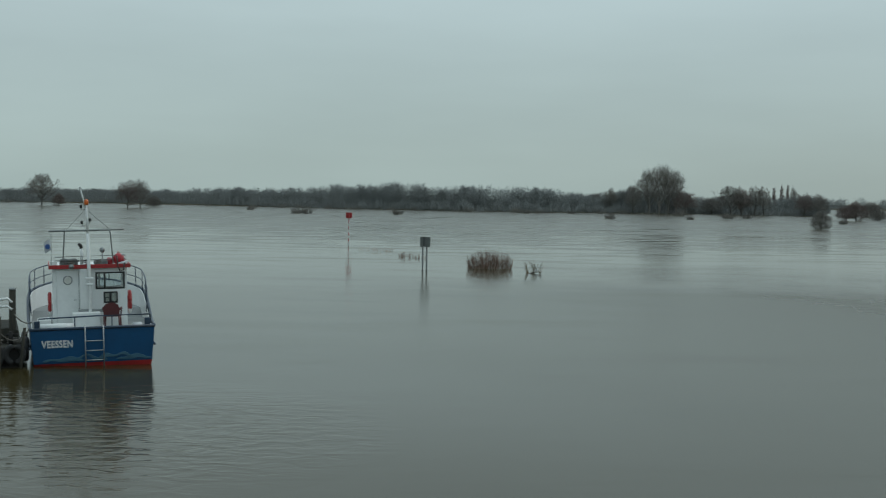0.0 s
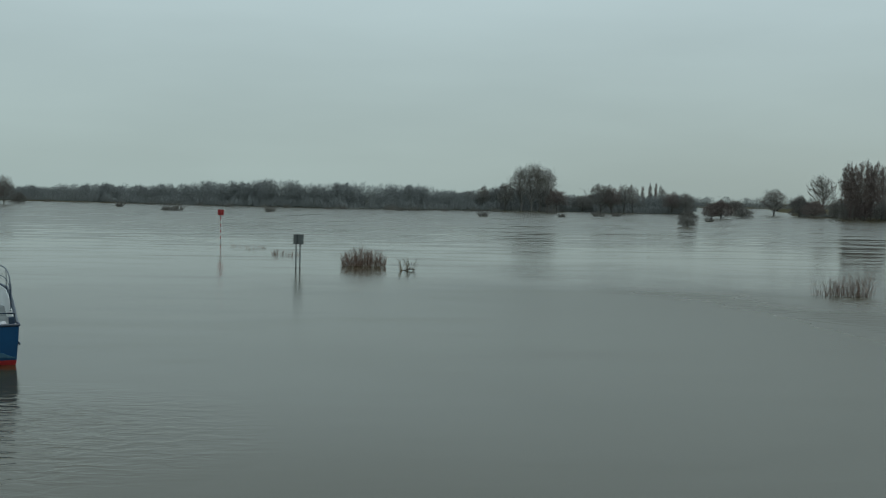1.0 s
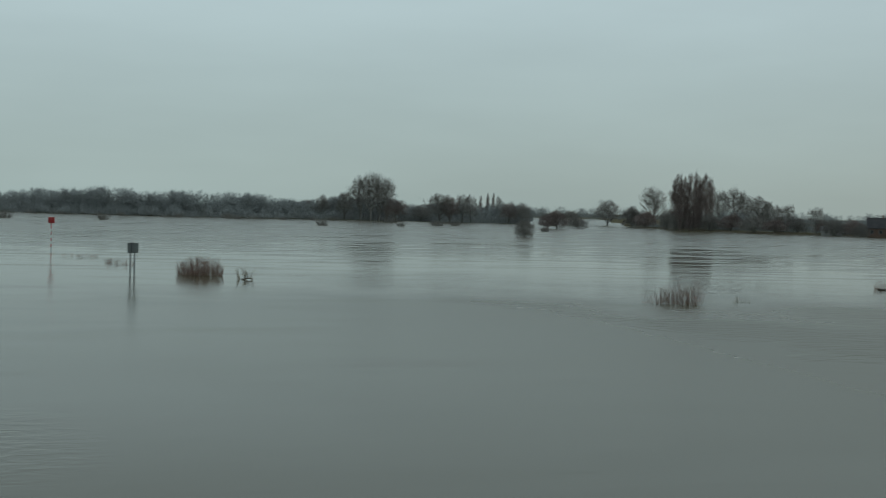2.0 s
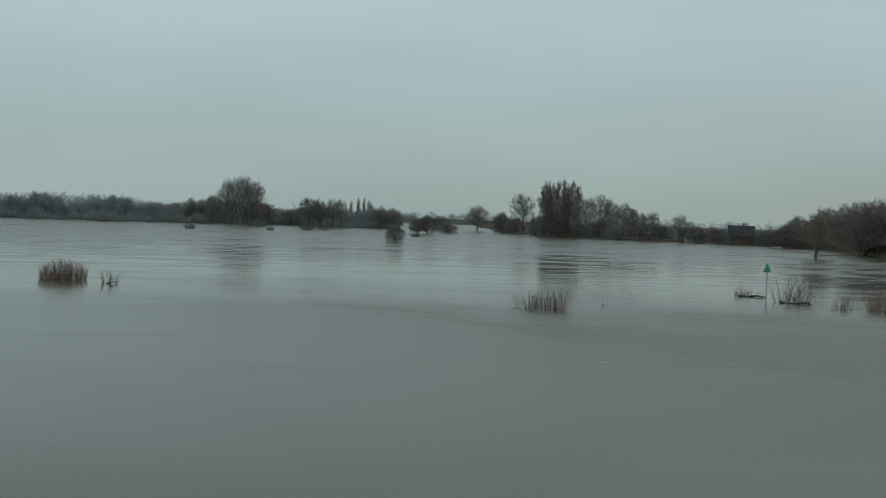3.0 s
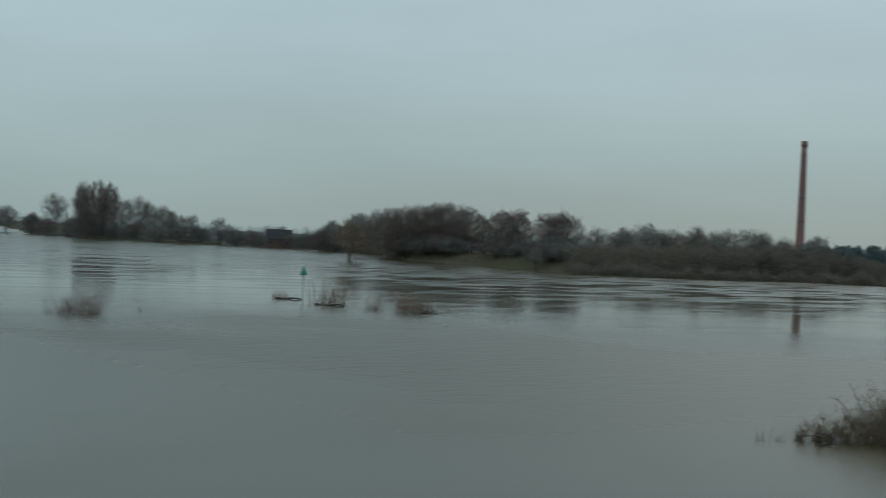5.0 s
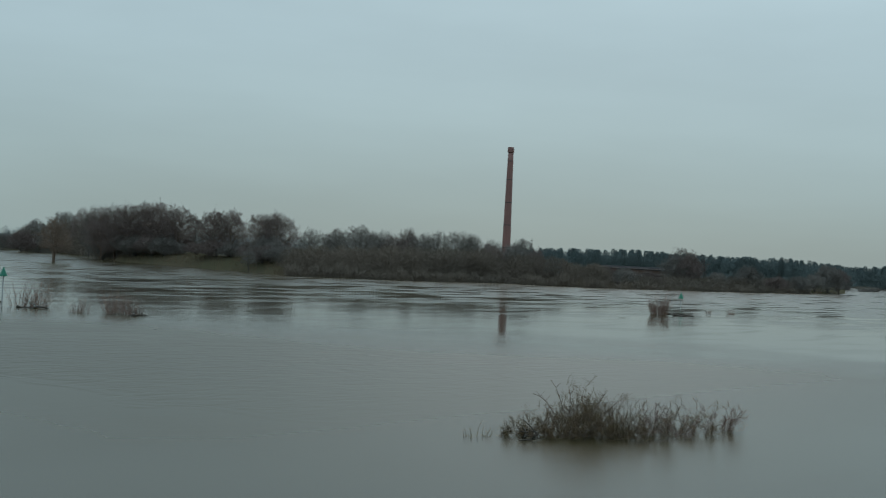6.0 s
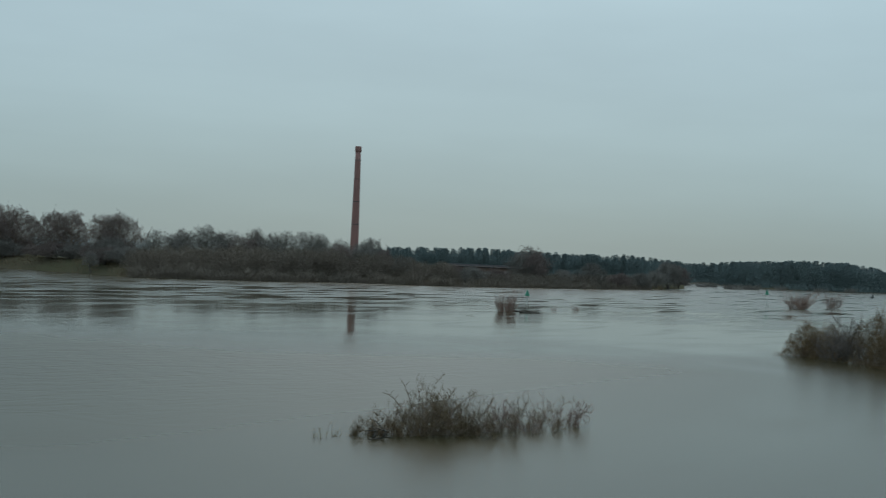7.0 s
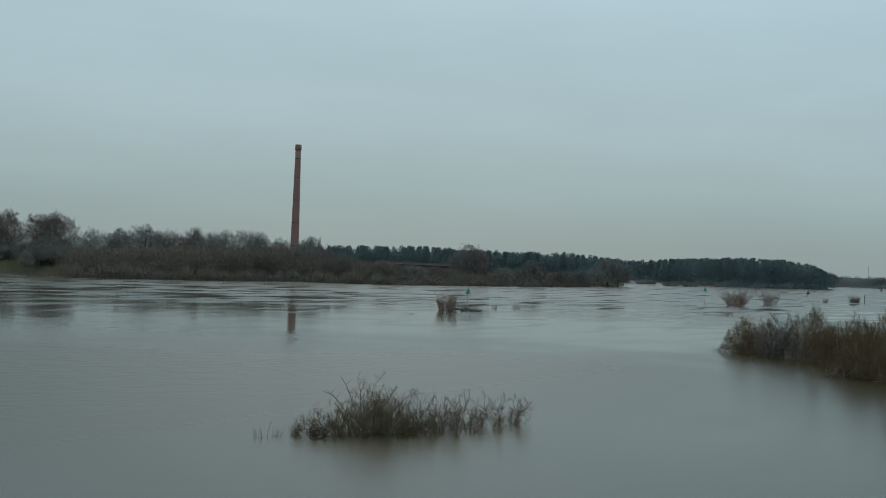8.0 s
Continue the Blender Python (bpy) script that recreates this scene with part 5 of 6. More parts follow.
    for sx in (1, -1):
        part("corner_bitt", Geo().box((sx * 1.78 - 0.09, 0.12, 1.05), (sx * 1.78 + 0.09, 0.30, 1.48), 0.02), M_RAIL_BLUE, b, "dark blue mooring bitt")
    part("side_locker", Geo().box((-1.77, 1.35, 1.05), (-1.33, 2.1, 1.42), 0.04), M_WHITE, b, "white side locker")
    part("deck_drum", Geo().tube([(1.38, 0.9, 1.16), (1.62, 1.1, 1.16)], 0.10, 14), M_FLAG, b, "pale rope drum on the aft deck", True)
    # wheelhouse: aft wall with openings, side walls, front wall, roof
    W, Y0, Y1, Z0, Z1 = 1.24, 1.8, 4.4, 1.05, 3.06
    wh = part("wheelhouse", Geo().box((-W, Y0, Z0), (-1.13, Y0 + 0.05, Z1)).box((-1.13, Y0, 3.0), (0.18, Y0 + 0.05, Z1)).box((-0.37, Y0, Z0), (0.20, Y0 + 0.05, 3.0))
              .box((0.20, Y0, Z0), (0.44, Y0 + 0.05, 2.33)).box((0.92, Y0, Z0), (W, Y0 + 0.05, 2.33)).box((0.44, Y0, Z0), (0.92, Y0 + 0.05, 1.86)).box((0.44, Y0, 2.24), (0.92, Y0 + 0.05, 2.33))
              .box((1.17, Y0, 2.33), (W, Y0 + 0.05, Z1)).box((0.18, Y0, 2.90), (1.17, Y0 + 0.05, Z1))
              .box((-W, Y0 + 0.05, Z0), (-W + 0.05, Y1, 2.25)).box((W - 0.05, Y0 + 0.05, Z0), (W, Y1, 2.25)).box((-W, Y0 + 0.05, 2.25), (-W + 0.05, Y0 + 0.6, Z1)).box((W - 0.05, Y0 + 0.05, 2.25), (W, Y0 + 0.6, Z1))
              .box((-W, Y1 - 0.1, 2.25), (-W + 0.05, Y1, Z1)).box((W - 0.05, Y1 - 0.1, 2.25), (W, Y1, Z1)).box((-W, Y0 + 0.6, 2.93), (-W + 0.05, Y1 - 0.1, Z1)).box((W - 0.05, Y0 + 0.6, 2.93), (W, Y1 - 0.1, Z1))
              .box((-W + 0.05, Y1 - 0.05, Z0), (W - 0.05, Y1, 2.25)).box((-W + 0.05, Y1 - 0.05, 2.93), (W - 0.05, Y1, Z1)).box((-0.45, Y1 - 0.05, 2.25), (-0.38, Y1, 2.93)).box((0.38, Y1 - 0.05, 2.25), (0.45, Y1, 2.93)),
              M_WHITE, b, "white painted steel wheelhouse")
    part("roof", Geo().box((-1.33, Y0 - 0.12, 3.06), (1.33, Y1 + 0.15, 3.11), 0.012), M_WHITE, b, "flat white roof")
    part("fascia", Geo().box((-1.37, Y0 - 0.15, 3.04), (1.37, Y0 - 0.115, 3.17), 0.01).box((-1.37, Y0 - 0.112, 3.04), (-1.333, Y1 + 0.15, 3.17), 0.01).box((1.333, Y0 - 0.112, 3.04), (1.37, Y1 + 0.15, 3.17), 0.01), M_RED, b, "red band round the wheelhouse roof")
    door = part("door", Geo().box((-1.12, Y0 - 0.02, Z0 + 0.04), (-0.38, Y0 + 0.03, 2.99), 0.012), M_WHITE, wh, "white steel door with a round porthole")
    tor = [(-0.74 + 0.14 * math.cos(a), Y0 - 0.03, 2.66 + 0.14 * math.sin(a)) for a in np.linspace(0, 2 * math.pi, 25)]
    part("porthole", Geo().tube(tor, 0.02, 8, caps=False), M_STEEL, door, "grey porthole ring", True)
    part("porthole_pane", Geo().lathe([(0.13, 0), (0.13, 0.012)], 22, m=Matrix.Translation((-0.74, Y0 - 0.024, 2.66)) @ Matrix.Rotation(radians(90), 4, "X")), M_PAPER, door, "milky porthole pane")
    part("door_handle", Geo().tube([(-0.46, Y0 - 0.03, 2.0), (-0.46, Y0 - 0.07, 2.0), (-0.56, Y0 - 0.07, 2.0)], 0.012, 6), M_STEEL, door, "", True)
    win = part("aft_window", Geo().box((0.18, Y0 - 0.015, 2.33), (0.24, Y0 + 0.055, 2.90)).box((1.11, Y0 - 0.015, 2.33), (1.17, Y0 + 0.055, 2.90)).box((0.24, Y0 - 0.015, 2.33), (1.11, Y0 + 0.055, 2.38)).box((0.24, Y0 - 0.015, 2.85), (1.11, Y0 + 0.055, 2.90)).box((0.46, Y0 - 0.015, 2.38), (0.52, Y0 + 0.055, 2.85)), M_BLACK, wh, "dark window frame")
    for x0, x1 in ((0.24, 0.46), (0.52, 1.11)):
        p = part("pane", Geo().box((x0, Y0 + 0.018, 2.38), (x1, Y0 + 0.024, 2.85)), M_GLASS, win)
        p.visible_shadow = False
    low = part("lower_window", Geo().box((0.44, Y0 - 0.015, 1.86), (0.48, Y0 + 0.055, 2.24)).box((0.88, Y0 - 0.015, 1.86), (0.92, Y0 + 0.055, 2.24)).box((0.48, Y0 - 0.015, 1.86), (0.88, Y0 + 0.055, 1.90)).box((0.48, Y0 - 0.015, 2.20), (0.88, Y0 + 0.055, 2.24)).box((0.66, Y0 - 0.015, 1.90), (0.69, Y0 + 0.055, 2.20)), M_BLACK, wh, "small dark window with paper notices")
    p = part("pane", Geo().box((0.48, Y0 + 0.018, 1.90), (0.88, Y0 + 0.024, 2.20)), M_GLASS, low)
    p.visible_shadow = False
    for x0, z0, x1, z1 in ((0.50, 2.06, 0.63, 2.19), (0.52, 1.91, 0.62, 2.03), (0.72, 1.92, 0.85, 2.17)):
        part("notice", Geo().box((x0, Y0 + 0.030, z0), (x1, Y0 + 0.034, z1)), M_PAPER, low, "white paper notice")
    for s in (1, -1):
        p = part("side_pane", Geo().box((s * W - 0.028, Y0 + 0.6, 2.25), (s * W - 0.022, Y1 - 0.1, 2.93)) if s > 0 else Geo().box((-W + 0.022, Y0 + 0.6, 2.25), (-W + 0.028, Y1 - 0.1, 2.93)), M_GLASS, wh)
        p.visible_shadow = False
    for x0, x1 in ((-W + 0.05, -0.45), (-0.38, 0.38), (0.45, W - 0.05)):
        p = part("front_pane", Geo().box((x0, Y1 - 0.03, 2.25), (x1, Y1 - 0.024, 2.93)), M_GLASS, wh)
        p.visible_shadow = False
    part("helm_console", Geo().box((-0.9, Y1 - 0.5, Z0), (0.9, Y1 - 0.06, 2.15), 0.02), M_GREY_CLOTH, wh, "dark helm console inside")
    # engine casing and exhaust
    part("engine_casing", Geo().box((-0.34, Y0 - 0.22, Z0), (-0.03, Y0 - 0.004, 3.03), 0.015), M_WHITE, b, "white engine casing against the wall")
    ex = part("exhaust_pipe", Geo().tube([(-0.26, Y0 + 0.1, 3.1), (-0.26, Y0 + 0.1, 3.72)], 0.055, 12), M_WHITE, b, "white exhaust pipe", True)
    part("exhaust_cap", Geo().tube([(-0.26, Y0 + 0.1, 3.70), (-0.28, Y0 + 0.1, 3.79), (-0.36, Y0 + 0.08, 3.86)], [0.06, 0.062, 0.05], 10), M_BLACK, ex, "black cap", True)
    part("locker", Geo().box((-0.62, Y0 - 0.75, Z0), (0.30, Y0 - 0.3, 1.62), 0.03), M_WHITE, b, "white deck locker")
    part("grey_shelf", Geo().box((-0.42, Y0 - 0.34, 1.60), (0.44, Y0 - 0.25, 1.70), 0.02), M_STEEL, b, "grey winch shelf")
    part("rolled_tarp", Geo().tube([(-1.80, 0.55, 1.22), (-1.2, 0.52, 1.235), (-0.62, 0.5, 1.23)], [0.125, 0.13, 0.125], 14), M_WHITE, b, "white rolled cover on the aft deck", True)
    # life rings on the wheelhouse sides
    for s in (1, -1):
        for i in range(8):
            a0, a1 = i * math.pi / 4 - 0.15, (i + 1) * math.pi / 4 - 0.15
            seg = [(s * 1.35, Y0 + 0.45 + 0.30 * math.cos(a), 1.85 + 0.34 * math.sin(a)) for a in np.linspace(a0, a1, 6)]
            if i == 0:
                lr = part("life_ring", Geo().tube(seg, 0.062, 10), M_RED, b, "red and white life ring", True)
            else:
                part("ring_band", Geo().tube(seg, 0.062, 10), M_WHITE if i % 2 and i < 7 and i % 4 == 1 else M_RED, lr, "", True)
    # mast, cross bar and stays
    my = Y0 - 0.30
    mast = part("mast", Geo().tube([(0.08, my, Z0), (0.06, my, 3.0), (0.05, my, 4.2)], [0.068, 0.062, 0.055], 12).tube([(0.05, my, 4.2), (0.02, my, 5.15)], [0.042, 0.036], 10), M_WHITE, b, "white tubular mast", True)
    mast.location.x = -0.10
    part("mast_clamp", Geo().box((-0.06, my - 0.10, 2.68), (0.20, my + 0.10, 2.75), 0.01).box((-0.06, my - 0.10, 2.50), (0.20, my + 0.10, 2.56), 0.01), M_WHITE, mast, "white steel clamps")
    part("cross_bar", Geo().tube([(-1.24, my, 4.30), (0, my, 4.31), (1.26, my, 4.33)], 0.032, 8), M_STEEL, mast, "long grey cross bar", True)
    part("antenna", Geo().tube([(0.0, my, 5.05), (-0.17, my, 5.72)], [0.028, 0.02], 8).box((-0.22, my - 0.03, 5.70), (-0.13, my + 0.03, 5.75), 0.01), M_WHITE, mast, "leaning white antenna", True)
    part("warning_lamp", Geo().lathe([(0.05, 0), (0.075, 0.02), (0.078, 0.12), (0.06, 0.17), (0.02, 0.19)], 14, (0.02, my, 5.15)), M_ORANGE, mast, "orange warning lamp", True)
    for x, z in ((-0.16, 5.05), (-0.14, 4.52), (0.13, 4.60)):
        lamp = part("mast_lamp", Geo().tube([(x, my - 0.02, z), (x, my - 0.02, z + 0.11)], 0.042, 10), M_BLACK, mast, "black navigation lamp", True)
        part("lamp_bracket", Geo().tube([(x, my - 0.02, z), (x * 0.9, my, z - 0.06), (0.03, my, z - 0.05)], 0.012, 6), M_BLACK, lamp, "", True)
    for x in (-0.66, 0.78):
        part("stay", Geo().tube([(0.0, my, 5.02), (x, my, 4.33)], 0.009, 5), M_STEEL, mast, "thin wire stay", True)
    part("bar_strut", Geo().tube([(-0.72, my, 4.40), (-0.72, my, 4.25), (-0.76, my + 0.3, 3.6), (-0.80, my + 0.4, 3.17)], 0.024, 8), M_STEEL, mast, "grey bent tube", True)
    part("bar_strut", Geo().tube([(0.74, my, 4.33), (0.80, my, 4.22), (0.86, my + 0.3, 3.6), (0.90, my + 0.35, 3.17)], 0.024, 8), M_STEEL, mast, "grey bent tube", True)
    part("hose", Geo().tube([(0.90, my + 0.1, 3.45), (0.93, my - 0.0, 3.1), (1.0, my - 0.02, 2.93), (1.12, my, 2.98), (1.16, my + 0.1, 3.2)], 0.022, 8), M_BLACK, b, "black hanging hose", True)
    # things on the roof
    rr = part("roof_rail", Geo().tube([(-1.15, Y0, 3.12), (-1.15, Y0, 3.43), (1.2, Y0, 3.46), (1.2, Y0, 3.12)], 0.018, 8), M_STEEL, b, "grey roof rail", True)
    part("rail_bar", Geo().tube([(-1.15, Y0, 3.31), (1.2, Y0, 3.33)], 0.014, 8), M_STEEL, rr, "", True)
    part("raft_cover", Geo().box((-1.0, Y0 + 0.12, 3.12), (-0.38, Y0 + 0.7, 3.30), 0.05), M_GREY_CLOTH, b, "grey folded cover on the roof")
    part("raft_cover", Geo().box((0.16, Y0 + 0.12, 3.12), (0.62, Y0 + 0.7, 3.29), 0.05), M_GREY_CLOTH, b, "grey folded cover on the roof")
    for x, y, r in ((-0.62, Y0 + 0.02, 0.13), (0.30, Y0 - 0.02, 0.11), (-0.12, Y0 + 0.0, 0.09)):
        part("roof_rope", Geo().tube([(x + r * (1 - 0.04 * (k % 4)) * math.cos(0.6 * k), y - 0.04 + 0.4 * r * math.sin(0.6 * k), 3.13 + 0.006 * k) for k in range(34)], 0.014, 5), M_ROPE if r > 0.1 else M_BLACK, b, "coil of rope on the roof edge", True)
    part("roof_cloth", Geo().tube([(-0.98, Y0 + 0.02, 3.30), (-0.86, Y0 + 0.0, 3.34), (-0.70, Y0 + 0.03, 3.31), (-0.5, Y0 + 0.0, 3.33), (-0.36, Y0 + 0.02, 3.28)], [0.04, 0.06, 0.045, 0.06, 0.03], 8), M_GREY_CLOTH, b, "crumpled grey cloth over the roof cover", True)
    part("radar_post", Geo().tube([(0.44, Y0 + 0.2, 3.12), (0.44, Y0 + 0.2, 3.56)], 0.02, 8), M_STEEL, b, "grey post", True)
    part("radar_dome", Geo().ball((0.44, Y0 + 0.2, 3.63), 0.095, squash=0.95), M_STEEL, b, "grey ball-shaped dome", True)
    part("searchlight", Geo().tube([(-0.62, Y0 - 0.20, 3.12), (-0.62, Y0 - 0.32, 3.12)], 0.085, 12), M_STEEL, b, "grey searchlight", True)
    part("roof_pipe", Geo().tube([(-0.05, Y0 + 0.1, 3.1), (-0.05, Y0 + 0.1, 3.72)], 0.035, 8), M_SIGN_DARK, b, "dark pipe", True)
    part("roof_bundle", Geo().tube([(0.95, Y0 - 0.09, 3.17), (1.12, Y0 - 0.10, 3.19), (1.28, Y0 - 0.06, 3.24)], [0.04, 0.06, 0.04], 8), M_FLAG, b, "white rolled cloth", True)
    part("roof_bundle", Geo().ball((0.68, Y0 + 0.3, 3.24), 0.13), M_BALL, b, "red folded vest", True)
    part("roof_box", Geo().box((-1.32, Y0 - 0.10, 3.12), (-1.08, Y0 + 0.2, 3.30), 0.02), M_WHITE, b, "small white box")
    fl = part("flag_staff", Geo().tube([(-1.28, Y0 - 0.1, 3.1), (-1.26, Y0 - 0.1, 3.5), (-1.25, my, 4.3)], 0.010, 6), M_STEEL, b, "thin flag line", True)
    gx, gz = np.meshgrid(np.linspace(0, 0.20, 7), np.linspace(0, 0.36, 9))
    vs = [(-1.27 - x - 0.10 * z, my + 0.05 * math.sin(9 * x + 6 * z), 4.12 - 0.42 + z - x * 0.7) for x, z in zip(gx.ravel(), gz.ravel())]
    vs2 = [(x, y + 0.006, z) for x, y, z in vs]
    fq = [(j * 7 + i, j * 7 + i + 1, (j + 1) * 7 + i + 1, (j + 1) * 7 + i) for j in range(8) for i in range(6)]
    part("flag", Geo().add(vs, fq).add(vs2, [f[::-1] for f in fq]), M_FLAG, fl, "limp white flag with a blue round badge", True)
    part("flag_badge", Geo().lathe([(0.085, 0), (0.085, 0.02)], 16, m=Matrix.Translation((-1.38, my - 0.06, 3.80)) @ Matrix.Rotation(radians(-90), 4, "X")), M_FLAG_BLUE, fl, "blue round badge")
    bl = thing("ball_fender", "red vinyl ball fender lying on the wheelhouse roof", "buoy", BOAT @ Matrix.Translation((0.98, Y0 + 0.10, 3.118)))
    part("ball", Geo().ball((0, 0, 0.20), 0.20), M_BALL, bl, "", True)
    part("eye_loop", Geo().tube([(0.03 * math.cos(a), 0.0, 0.42 + 0.03 * math.sin(a)) for a in np.linspace(0, 6.28, 9)], 0.012, 6), M_BALL, bl, "", True)


build_boat()


def build_chair():
    c = thing("garden_chair", "dark red plastic garden chair standing on the aft deck", "chair", BOAT @ Matrix.Translation((0.68, 1.0, 1.06)) @ Matrix.Rotation(radians(172), 4, "Z") @ Matrix.Diagonal((1.1, 1.05, 1.08, 1)))
    # the chair's back is towards the stern
    part("seat", Geo().box((-0.24, -0.22, 0.40), (0.24, 0.24, 0.44), 0.018), M_CHAIR, c)
    xs = np.linspace(-1, 1, 13)
    out = [(-0.23, 0.44), (-0.25, 0.60)] + [(0.25 * x, 0.66 + 0.17 * (1 - x * x) ** 0.5) for x in xs] + [(0.25, 0.60), (0.23, 0.44)]
    part("backrest", Geo().slab([(p, q) for p, q in out], "y", 0.23, 0.26), M_CHAIR, c)
    for x, y in ((-0.22, -0.2), (0.22, -0.2), (-0.22, 0.24), (0.22, 0.24)):
        part("leg", Geo().tube([(x * 1.12, y * 1.1, 0.0), (x, y, 0.42)], [0.022, 0.032], 8), M_CHAIR, c, "", True)
    for s in (1, -1):
        part("armrest", Geo().tube([(s * 0.25, 0.24, 0.62), (s * 0.285, 0.0, 0.66), (s * 0.27, -0.2, 0.63), (s * 0.245, -0.22, 0.42)], 0.026, 8), M_CHAIR, c, "", True)


build_chair()


# ---- the pontoon ----
def build_pontoon():
    p = thing("pontoon", "dark floating pontoon with tyre fenders beside the boat", "pontoon", Matrix.Translation((-13.0, 40.75, 0)) @ Matrix.Rotation(radians(19), 4, "Z"))
    part("float", Geo().box((-6.0, -0.2, -0.5), (0.0, 9.0, 0.58), 0.05), M_TAR, p, "tarred steel float")
    for i in range(9):
        part("deck_plank", Geo().box((-6.0, -0.18 + i * 1.02, 0.585), (-0.02, 0.80 + i * 1.02, 0.64), 0.01), M_TIMBER, p)
    for x, z in ((-0.25, 0.42), (-0.85, 0.40)):
        part("tyre_fender", Geo().tube([(x + 0.26 * math.cos(a), -0.29, z + 0.26 * math.sin(a)) for a in np.linspace(0, 2 * math.pi, 21)], 0.10, 10, caps=False), M_BLACK, p, "black tyre hung as a fender", True)
    for y in (0.5, 2.2):
        part("tyre_fender", Geo().tube([(0.1, y + 0.3 * math.cos(a), 0.5 + 0.3 * math.sin(a)) for a in np.linspace(0, 2 * math.pi, 21)], 0.10, 10, caps=False), M_BLACK, p, "black tyre hung as a fender", True)
    part("bollard", Geo().tube([(-0.35, 0.5, 0.60), (-0.35, 0.5, 1.05)], 0.07, 12).tube([(-0.5, 0.5, 0.95), (-0.2, 0.5, 0.95)], 0.035, 8), M_TAR, p, "black mooring bollard", True)
    hr = part("hand_rail", Geo().tube([(-6, 0.1, 1.98), (-1.1, 0.1, 2.05), (-0.45, 0.1, 2.12), (-0.32, 0.1, 2.0)], 0.042, 8), M_WHITE, p, "pale tubular hand rail", True)
    part("rail_bar", Geo().tube([(-6, 0.1, 1.75), (-1.1, 0.1, 1.83), (-0.45, 0.1, 1.88), (-0.32, 0.1, 1.78)], 0.036, 8), M_WHITE, hr, "", True)
    for x in (-1.3, -3.2, -5.2):
        part("rail_post", Geo().tube([(x, 0.1, 0.62), (x, 0.1, 2.04)], 0.026, 8), M_ALU, hr, "", True)


build_pontoon()


def pile(at, r, top, label, square=False):
    t = thing("mooring_pile", label, "post", Matrix.Translation(at), "mooring piles")
    if square:
        part("post", Geo().box((-r, -r, -3), (r, r, top), 0.02), M_TIMBER, t)
        part("cap", Geo().box((-r - 0.015, -r - 0.015, top), (r + 0.015, r + 0.015, top + 0.03), 0.008), M_STEEL, t, "grey metal cap")
    else:
        part("post", Geo().tube([(0, 0, -3), (0.01, 0, 0.8), (0, 0, top)], [r * 1.05, r, r * 0.95], 14), M_TIMBER, t, "", True)
        part("cap", Geo().lathe([(r * 1.04, 0), (r * 1.04, 0.04), (r * 0.8, 0.07)], 14, (0, 0, top)), M_STEEL, t, "grey metal cap", True)


pile((-13.72, 41.95, 0), 0.11, 2.30, "weathered timber mooring pile beside the boat")
pile((-13.42, 39.4, 0), 0.15, 1.66, "thick square timber pile of the pontoon", True)


def rope_coil(at, r, turns, label):
    t = thing("rope_coil", label, "rope", Matrix.Translation(at), "rope coils")
    path = [((r - 0.02 * (k % 5)) * math.cos(0.55 * k), (r - 0.02 * (k % 5)) * math.sin(0.55 * k), 0.02 + 0.003 * k) for k in range(turns * 11)]
    part("strand", Geo().tube(path, 0.02, 5), M_ROPE, t, "", True)


rope_coil((-13.45, 41.35, 0.64), 0.24, 5, "coiled grey rope lying on the pontoon deck")
rope_coil((-14.05, 41.1, 0.64), 0.30, 4, "coiled grey rope lying on the pontoon deck")
crate = thing("deck_crate", "low dark wooden crate on the pontoon deck", "crate", Matrix.Translation((-13.95, 41.75, 0.64)) @ Matrix.Rotation(radians(30), 4, "Z"))
for z in (0.02, 0.16, 0.30):
    for y in (-0.3, 0.28):
        part("board", Geo().box((-0.42, y, z), (0.42, y + 0.025, z + 0.11), 0.006), M_TIMBER, crate)
    for x in (-0.42, 0.395):
        part("board", Geo().box((x, -0.27, z), (x + 0.025, 0.275, z + 0.11), 0.006), M_TIMBER, crate)
part("base", Geo().box((-0.42, -0.3, 0.0), (0.42, 0.305, 0.018)), M_TIMBER, crate)
leaning = thing("fender_pole", "brown timber pole leaning between pontoon and boat", "post", Matrix.Translation((-12.93, 40.35, 0)))
part("pole", Geo().tube([(-0.06, 0, -1.0), (0.0, 0.02, 0.2), (0.10, 0.05, 1.25)], 0.045, 8), M_TIMBER, leaning, "", True)


def rope(a, b, sag, label):
    t = thing("mooring_rope", label, "rope", group="mooring ropes")
    part("strand", Geo().tube(arc(a, b, sag, 14), 0.018, 6), M_ROPE, t, "", True)


rope((-13.66, 41.9, 1.55), (-13.0, 41.6, 1.30), 0.12, "grey mooring rope from pile to boat")
rope((-13.45, 41.35, 0.72), (-12.80, 40.75, 1.2), 0.15, "slack grey rope between pontoon and boat")
rope((-13.25, 40.85, 0.66), (-12.85, 40.55, 0.4), 0.12, "slack grey rope hanging from the pontoon")
rope((-13.4, 39.52, 1.3), (-12.82, 40.62, 1.1), 0.3, "slack grey rope between pontoon and boat")


